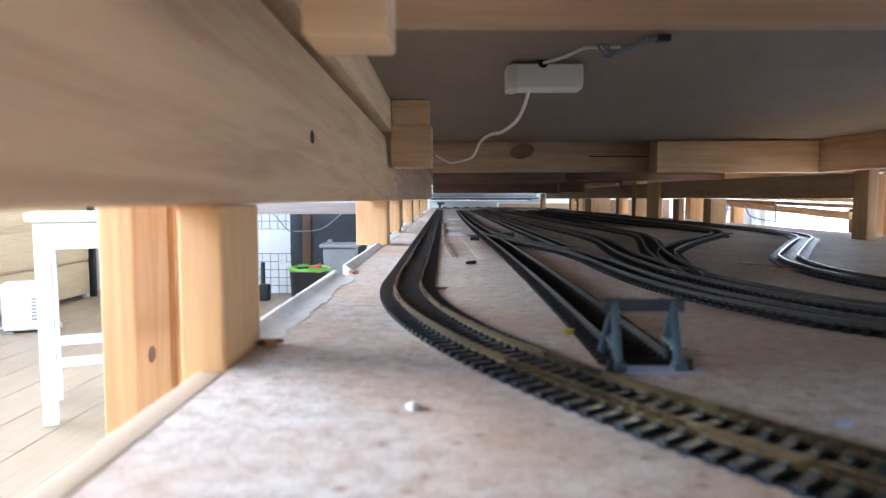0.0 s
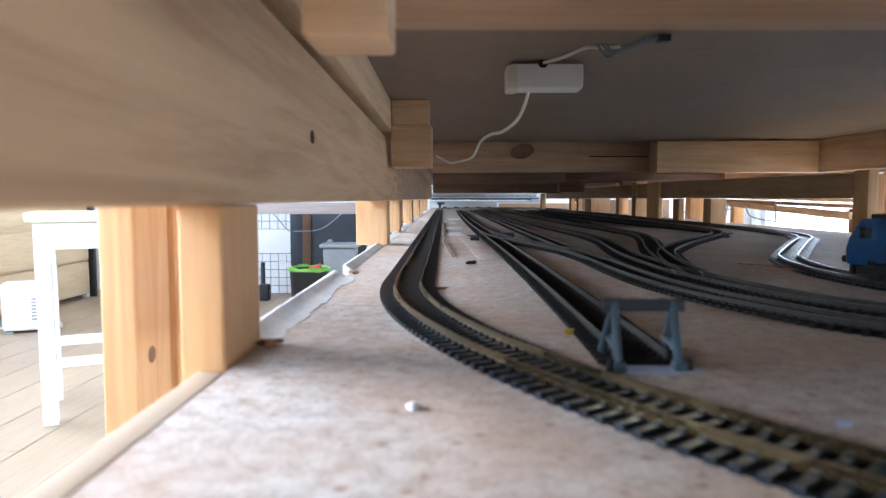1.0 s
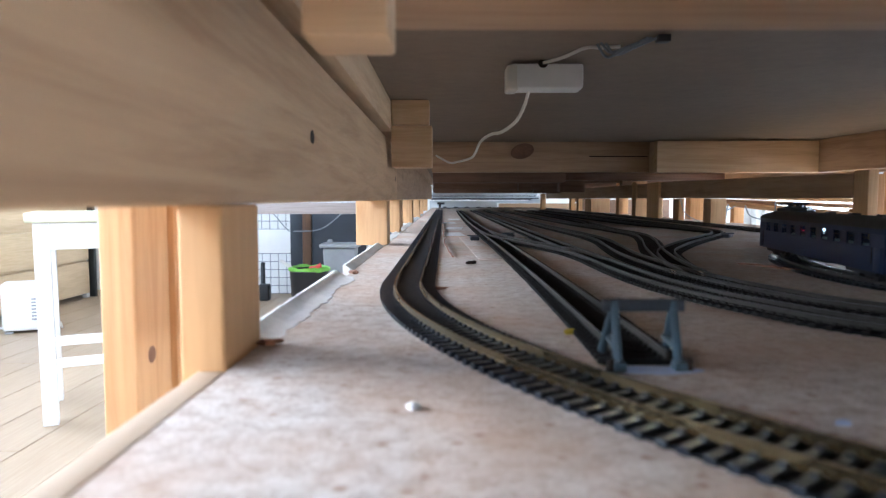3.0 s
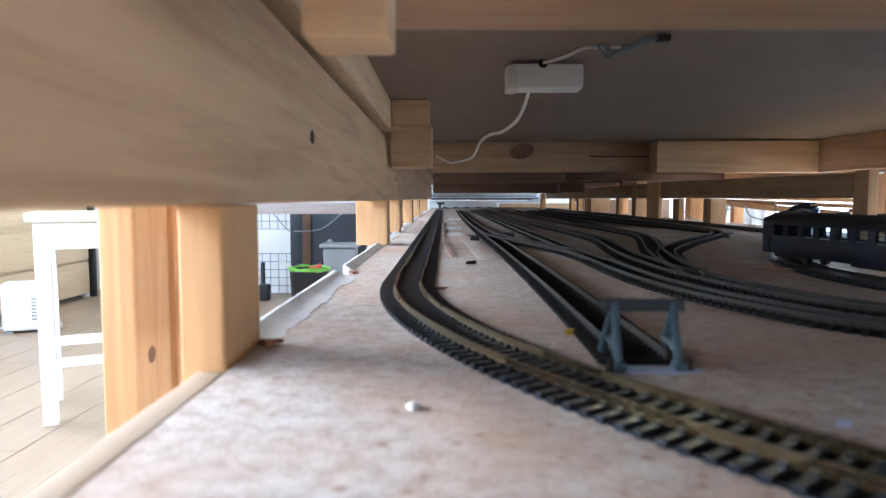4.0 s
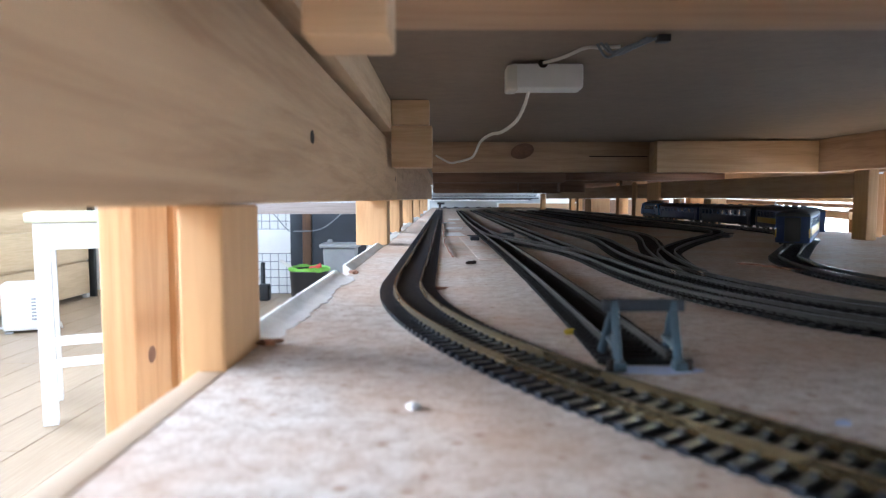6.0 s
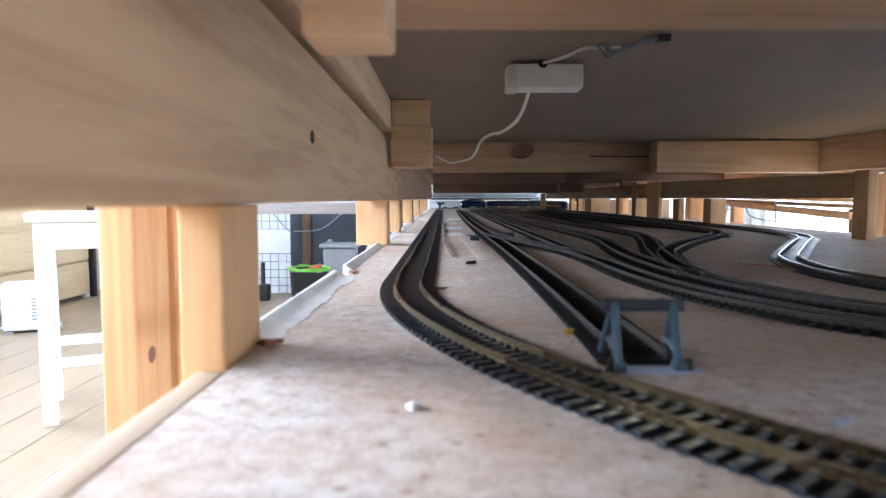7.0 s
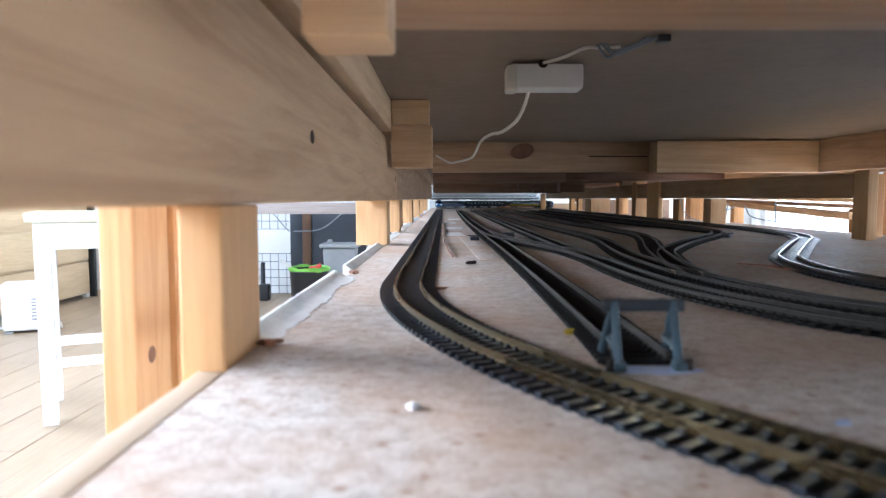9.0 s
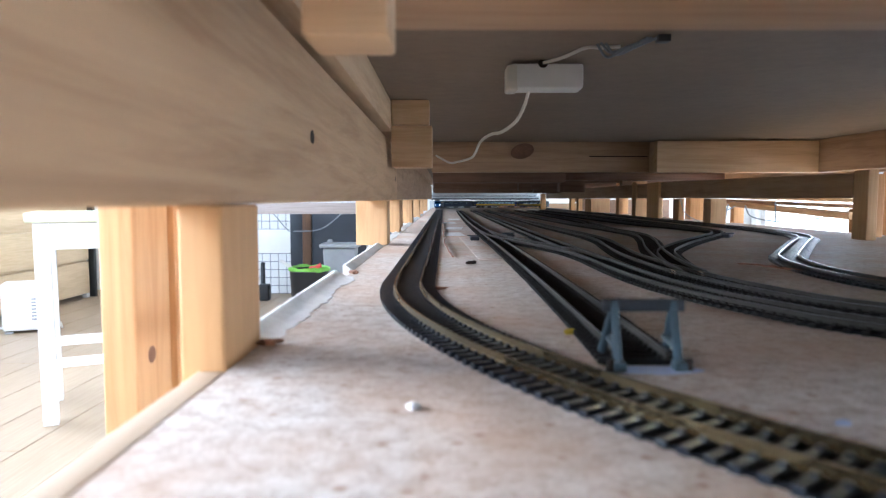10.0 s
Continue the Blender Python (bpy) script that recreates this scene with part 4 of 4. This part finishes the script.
# floor cables by the chest
for pts in ([(-2.55, 3.95, 0), (-2.4, 3.8, 0), (-2.25, 3.9, 0), (-2.1, 3.7, 0)], [(-2.7, 3.7, 0), (-2.5, 3.6, 0), (-2.3, 3.72, 0), (-2.05, 3.55, 0)], [(-2.6, 4.05, .35), (-2.78, 4.05, .2), (-2.7, 4.0, .06), (-2.62, 3.9, 0)]):
    thing("cable", tube([(x, y, z + FLOOR_Z + .007) for x, y, z in pts], .006, 8), M_WHITE, "white cable lying on the floor", "cable", "floor cables")

# ---------------------------------------------------------------- train


M_SEATS = simple("pale_seats", (0.55, 0.62, 0.64), 0.7, grain=200, amount=0.2)


def bogie(parent, y, w=.024, wheelbase=.029):
    b = part("bogie", box(-.0105, .0105, y - wheelbase / 2 - .007, y + wheelbase / 2 + .007, .0045, .0085, .0008), M_UNDER, parent)
    for sx in (-1, 1):
        part("side_frame", box(sx * .0125 - .0012, sx * .0125 + .0012, y - wheelbase / 2 - .009, y + wheelbase / 2 + .009, .0035, .0085, .0008), M_UNDER, b)
    for sy in (-1, 1):
        c = y + sy * wheelbase / 2
        bm = bmesh.new()
        for sx in (-1, 1):
            bm_cyl(bm, (sx * .0072, c, .0055), (sx * .0096, c, .0055), .0055, .0055, 20)
            bm_cyl(bm, (sx * .0064, c, .0055), (sx * .0072, c, .0055), .0062, .0062, 20)
        bm_cyl(bm, (-.0095, c, .0055), (.0095, c, .0055), .001, .001, 8)
        part("wheelset", bm, M_WHEEL, b)


def roof_mesh(L, w, z0, z1, over=0.0):
    """Barrel roof with drooped ends."""
    bm = bmesh.new()
    prof = [(math.cos(a) * (w / 2 + .0003), z0 + (z1 - z0) * (math.sin(a) ** .8)) for a in [math.pi * k / 14 for k in range(15)]]
    ys = [-L / 2 - over, -L / 2 + .004, -L / 2 + .014, L / 2 - .014, L / 2 - .004, L / 2 + over]
    dz = [.55, .86, 1, 1, .86, .55]
    rings = [[bm.verts.new((x, y, z0 + (z - z0) * q)) for x, z in prof] for y, q in zip(ys, dz)]
    for a, b in zip(rings[:-1], rings[1:]):
        for k in range(14):
            bm.faces.new((a[k], a[k + 1], b[k + 1], b[k]))
    for r in (rings[0], rings[-1]):
        bm.faces.new(r)
    for a, b in zip(rings[:-1], rings[1:]):
        bm.faces.new((a[0], b[0], b[-1], a[-1]))
    return bm


def coach(name, label, body, band, n_win, win_w, win_z0, win_z1, end_roof=True):
    """A four-axle passenger coach, windows open right through the body."""
    h = holder(name, pose(0, 0, 0), label, "model coach", "train vehicles")
    L, W, T = .262, .0325, .0011
    zb, zt = .0065, .0340
    part("floor_pan", box(-W / 2 + .002, W / 2 - .002, -L / 2 + .002, L / 2 - .002, .0095, .0113, .0004), M_UNDER, h)
    part("roof", roof_mesh(L, W, zt, .0412), M_ROOF, h, "weathered dark grey roof")
    slots = []
    pitch = (L - .030) / n_win
    for i in range(n_win):
        c = -L / 2 + .015 + pitch * (i + .5)
        slots.append((c - win_w / 2, c + win_w / 2))
    for sx in (-1, 1):
        xa, xb = sorted((sx * (W / 2 - T), sx * W / 2))
        if band:
            part("side_skirt", box(xa, xb, -L / 2, L / 2, zb, .0121, .0003), body, h)
            part("side_band", box(xa, xb, -L / 2, L / 2, .0122, .0212, .0003), band, h, "yellow waist band")
            part("side_panel", box(xa, xb, -L / 2, L / 2, .0213, win_z0, .0002), body, h)
        else:
            part("side_panel", box(xa, xb, -L / 2, L / 2, zb, win_z0, .0003), body, h)
        part("side_header", box(xa, xb, -L / 2, L / 2, win_z1, zt, .0003), body, h)
        y = -L / 2
        for a, b in slots + [(L / 2, L / 2)]:
            part("window_pillar", box(xa, xb, y, a, win_z0, win_z1), body, h)
            y = b
        for a, b in slots:
            part("pane", box((xa + xb) / 2 - .0002, (xa + xb) / 2 + .0002, a, b, win_z0, win_z1), M_COACHGLASS, h).visible_shadow = False
            part("glazing_bar", box(xa + .0001, xb - .0001, a, b, win_z0 + (win_z1 - win_z0) * .64, win_z0 + (win_z1 - win_z0) * .70), M_UNDER, h)
        for sy in (-1, 1):
            d = part("door", box(sx * W / 2 - (.0004 if sx < 0 else -.0001), sx * W / 2 + (-.0001 if sx < 0 else .0004), sy * (L / 2 - .0085) - .005, sy * (L / 2 - .0085) + .005, zb + .001, win_z0 - .0004, .0002), body, h)
            part("grab_rail", bm_cyl(bmesh.new(), (sx * (W / 2 + .0008), sy * (L / 2 - .0150), zb + .005), (sx * (W / 2 + .0008), sy * (L / 2 - .0150), zb + .016), .0003, .0003, 6), M_UNDER, d)
    for sy in (-1, 1):
        ya, yb = sorted((sy * (L / 2 - T), sy * (L / 2 - .0001)))
        part("end_wall", box(-W / 2 + T, W / 2 - T, ya, yb, zb, zt + .003, .0003), body, h)
        part("gangway", box(-.0075, .0075, min(sy * L / 2, sy * (L / 2 + .0045)), max(sy * L / 2, sy * (L / 2 + .0045)), .008, .033, .001), M_UNDER, h)
        part("coupling", box(-.002, .002, min(sy * L / 2, sy * (L / 2 + .0065)), max(sy * L / 2, sy * (L / 2 + .0065)), .0058, .0085, .0004), M_UNDER, h)
        bogie(h, sy * .092)
    part("seat_row", box(-.0125, .0125, -L / 2 + .02, L / 2 - .02, .0115, .0205, .001), M_SEATS, h, "pale blue-grey seating")
    # half-width partitions added to cut the light that passes through the windows
    for (a0, a1), (b0, b1) in list(zip(slots[:-1], slots[1:]))[1::2]:
        c = (a1 + b0) / 2
        part("compartment_wall", box(.0085, W / 2 - .0013, c - .0006, c + .0006, .0115, zt - .0005), M_COACHDARK, h)
    part("battery_box", box(-.011, .011, -.026, .018, .0040, .0087, .0008), M_UNDER, h)
    part("air_tank", bm_cyl(bmesh.new(), (.008, .028, .0062), (.008, .052, .0062), .0024, .0024, 12), M_UNDER, h)
    for y in (-.09, -.045, 0, .045, .09):
        part("roof_vent", box(-.003, .003, y - .004, y + .004, .0406, .0424, .0007), M_ROOF, h)
    return h


def loco():
    h = holder("electric_locomotive", pose(0, 0, 0), "blue electric model locomotive with dark roof gear", "model locomotive", "train vehicles")
    L, W = .160, .0340
    # body with raked cab ends
    prof = [(-L / 2 + .001, .010), (-L / 2, .020), (-L / 2 + .002, .027), (-L / 2 + .0095, .0385), (-L / 2 + .013, .0400), (L / 2 - .013, .0400), (L / 2 - .0095, .0385), (L / 2 - .002, .027), (L / 2, .020), (L / 2 - .001, .010)]
    bm = bmesh.new()
    rings = []
    for x, q in ((-W / 2, .97), (-W / 2 + .0025, 1.0), (W / 2 - .0025, 1.0), (W / 2, .97)):
        rings.append([bm.verts.new((x, y * (q if abs(y) > L / 2 - .02 else 1), z)) for y, z in prof])
    k = len(prof)
    for a, b in zip(rings[:-1], rings[1:]):
        for j in range(k):
            bm.faces.new((a[j], a[(j + 1) % k], b[(j + 1) % k], b[j]))
    bm.faces.new(rings[0][::-1]), bm.faces.new(rings[-1])
    part("body", bm, M_LOCO, h)
    part("roof", box(-W / 2 + .003, W / 2 - .003, -L / 2 + .016, L / 2 - .016, .0395, .0432, .0014), M_ROOF, h)
    for sx in (-1, 1):
        x0, x1 = sorted((sx * W / 2 - sx * .0003, sx * W / 2 + sx * .0004))
        part("louvre_band", box(x0, x1, -.040, .040, .0245, .0345, .0002), M_LOCODARK, h, "dark louvre band")
        for i in range(9):
            y = -.036 + i * .009
            part("louvre", box(min(x0, x1), max(x0, x1) + (0.0003 if sx > 0 else 0), y - .0033, y + .0033, .0255, .0335, .0002), M_LOCODARK, h)
        for sy in (-1, 1):
            part("cab_window", box(x0, x1, sy * .0645 - .004, sy * .0645 + .004, .0275, .0345, .0003), M_LOCODARK, h)
            part("cab_door", box(x0, x1 , sy * .0535 - .003, sy * .0535 + .003, .0115, .0345, .0003), M_LOCO, h)
            part("handrail", bm_cyl(bmesh.new(), (sx * (W / 2 + .001), sy * .0495, .014), (sx * (W / 2 + .001), sy * .0495, .026), .0003, .0003, 6), M_LOCODARK, h)
        part("marker_lamp", bm_cyl(bmesh.new(), (sx * (W / 2 - .0003), -.0560, .0350), (sx * (W / 2 + .0006), -.0560, .0350), .0016, .0014, 12), M_AMBER, h, "small lit amber lamp")
        part("side_skirt", box(x0, x1, -.062, .062, .0105, .0130, .0002), M_LOCODARK, h)
    for sy in (-1, 1):
        bm = box(-.0135, .0135, -.0003, .0003, .0, .0105, .0002)
        bm.transform(Matrix.Translation((0, sy * (L / 2 - .0018), .0275)) @ Matrix.Rotation(sy * radians(33), 4, "X"))
        part("windscreen", bm, M_LOCODARK, h)
        for sx in (-1, 1):
            y = sy * (L / 2 + .0002)
            part("head_lamp" if sy > 0 else "tail_lamp", bm_cyl(bmesh.new(), (sx * .0112, y - sy * .001, .0205), (sx * .0112, y + sy * .0008, .0205), .0017, .0015, 14), M_HEADLAMP if sy > 0 else M_REDLAMP, h, "lit white head lamp" if sy > 0 else "lit red tail lamp")
            part("buffer", bm_cyl(bmesh.new(), (sx * .0100, y - sy * .001, .0125), (sx * .0100, y + sy * .0045, .0125), .0016, .0024, 12), M_UNDER, h)
        part("coupling", box(-.002, .002, min(sy * L / 2, sy * (L / 2 + .006)), max(sy * L / 2, sy * (L / 2 + .006)), .0058, .0085, .0004), M_UNDER, h)
        part("snow_plough", box(-.012, .012, min(sy * (L / 2 - .004), sy * (L / 2 - .001)), max(sy * (L / 2 - .004), sy * (L / 2 - .001)), .003, .0098, .0006), M_UNDER, h)
        bogie(h, sy * .047, wheelbase=.034)
        # folded pantograph
        p = part("pantograph", box(-.008, .008, sy * .040 - .010, sy * .040 + .010, .0434, .0446, .0004), M_ROOF, h)
        bm = bmesh.new()
        for sx in (-1, 1):
            bm_cyl(bm, (sx * .006, sy * .040 - .009, .0446), (sx * .005, sy * .040 + .010, .0462), .0006, .0005, 6)
            bm_cyl(bm, (sx * .005, sy * .040 + .010, .0462), (sx * .006, sy * .040 - .012, .0468), .0005, .0005, 6)
        part("arm", bm, M_UNDER, p)
        part("pan_head", box(-.0125, .0125, sy * .040 - .0135, sy * .040 - .0085, .0464, .0482, .0004), M_UNDER, p)
    for y in (-.018, -.004, .010, .020):
        part("roof_equipment", box(-.007, .007, y - .005, y + .005, .0430, .0470, .001), M_ROOF, h)
    for y in (-.026, .027):
        part("insulator", bm_cyl(bmesh.new(), (0, y, .043), (0, y, .0475), .0014, .001, 10), M_KNOT, h)
    part("underframe", box(-.0145, .0145, -.060, .060, .0055, .0100, .0006), M_UNDER, h)
    return h


TRAIN = [
    (loco(), 0.083, 0.047),
    (coach("passenger_coach", "dark blue model coach with small square windows", M_COACHBLUE, None, 10, .0120, .0226, .0305), 0.306, 0.092),
    (coach("passenger_coach", "very dark blue model coach with tall windows", M_COACHDARK, None, 11, .0135, .0218, .0308), 0.581, 0.092),
    (coach("passenger_coach", "blue model coach with a yellow waist band", M_COACHBLUE, M_YELLOW, 11, .0158, .0226, .0312), 0.856, 0.092),
    (coach("passenger_coach", "blue model coach with a yellow waist band at the rear", M_COACHBLUE, M_YELLOW, 11, .0158, .0226, .0312), 1.131, 0.092),
]


def front_at(t):
    """Length along the loop at which the train's front stands at t seconds."""
    s0 = START
    if t <= 5.7:
        return s0 + 0.203 * (t - 1.0) + 0.022 * min(1.4, max(0.0, (1.8 - t) / 0.8)) ** 2
    a = s0 + 0.203 * 4.7
    b = ARRIVE
    if t >= 6.8:
        return b + 0.21 * (t - 6.8)
    u = (t - 5.7) / 1.1
    # quick run between the two stretches, speed matched at both ends
    h00, h10, h01, h11 = 2 * u ** 3 - 3 * u * u + 1, u ** 3 - 2 * u * u + u, -2 * u ** 3 + 3 * u * u, u ** 3 - u * u
    return h00 * a + h10 * 0.203 * 1.1 + h01 * b + h11 * 0.21 * 1.1


START = 1.7600
ARRIVE = TRAIN_PATH.length - 0.30 * radians(180 - 117)


def motions():
    times = [k / 10 for k in range(58)] + [5.7 + k / 20 for k in range(1, 22)] + [6.8 + k / 10 for k in range(33)]
    for ob, back, half in TRAIN:
        rows = []
        for t in times:
            s = front_at(t) - back
            a, b = TRAIN_PATH.at(s - half), TRAIN_PATH.at(s + half)
            c, d = (a + b) / 2, b - a
            rows.append((t, pose(c.x, c.y, RAIL_TOP + .0001, 0, 0, math.degrees(math.atan2(-d.x, d.y)))))
        walk(ob, rows)


motions()
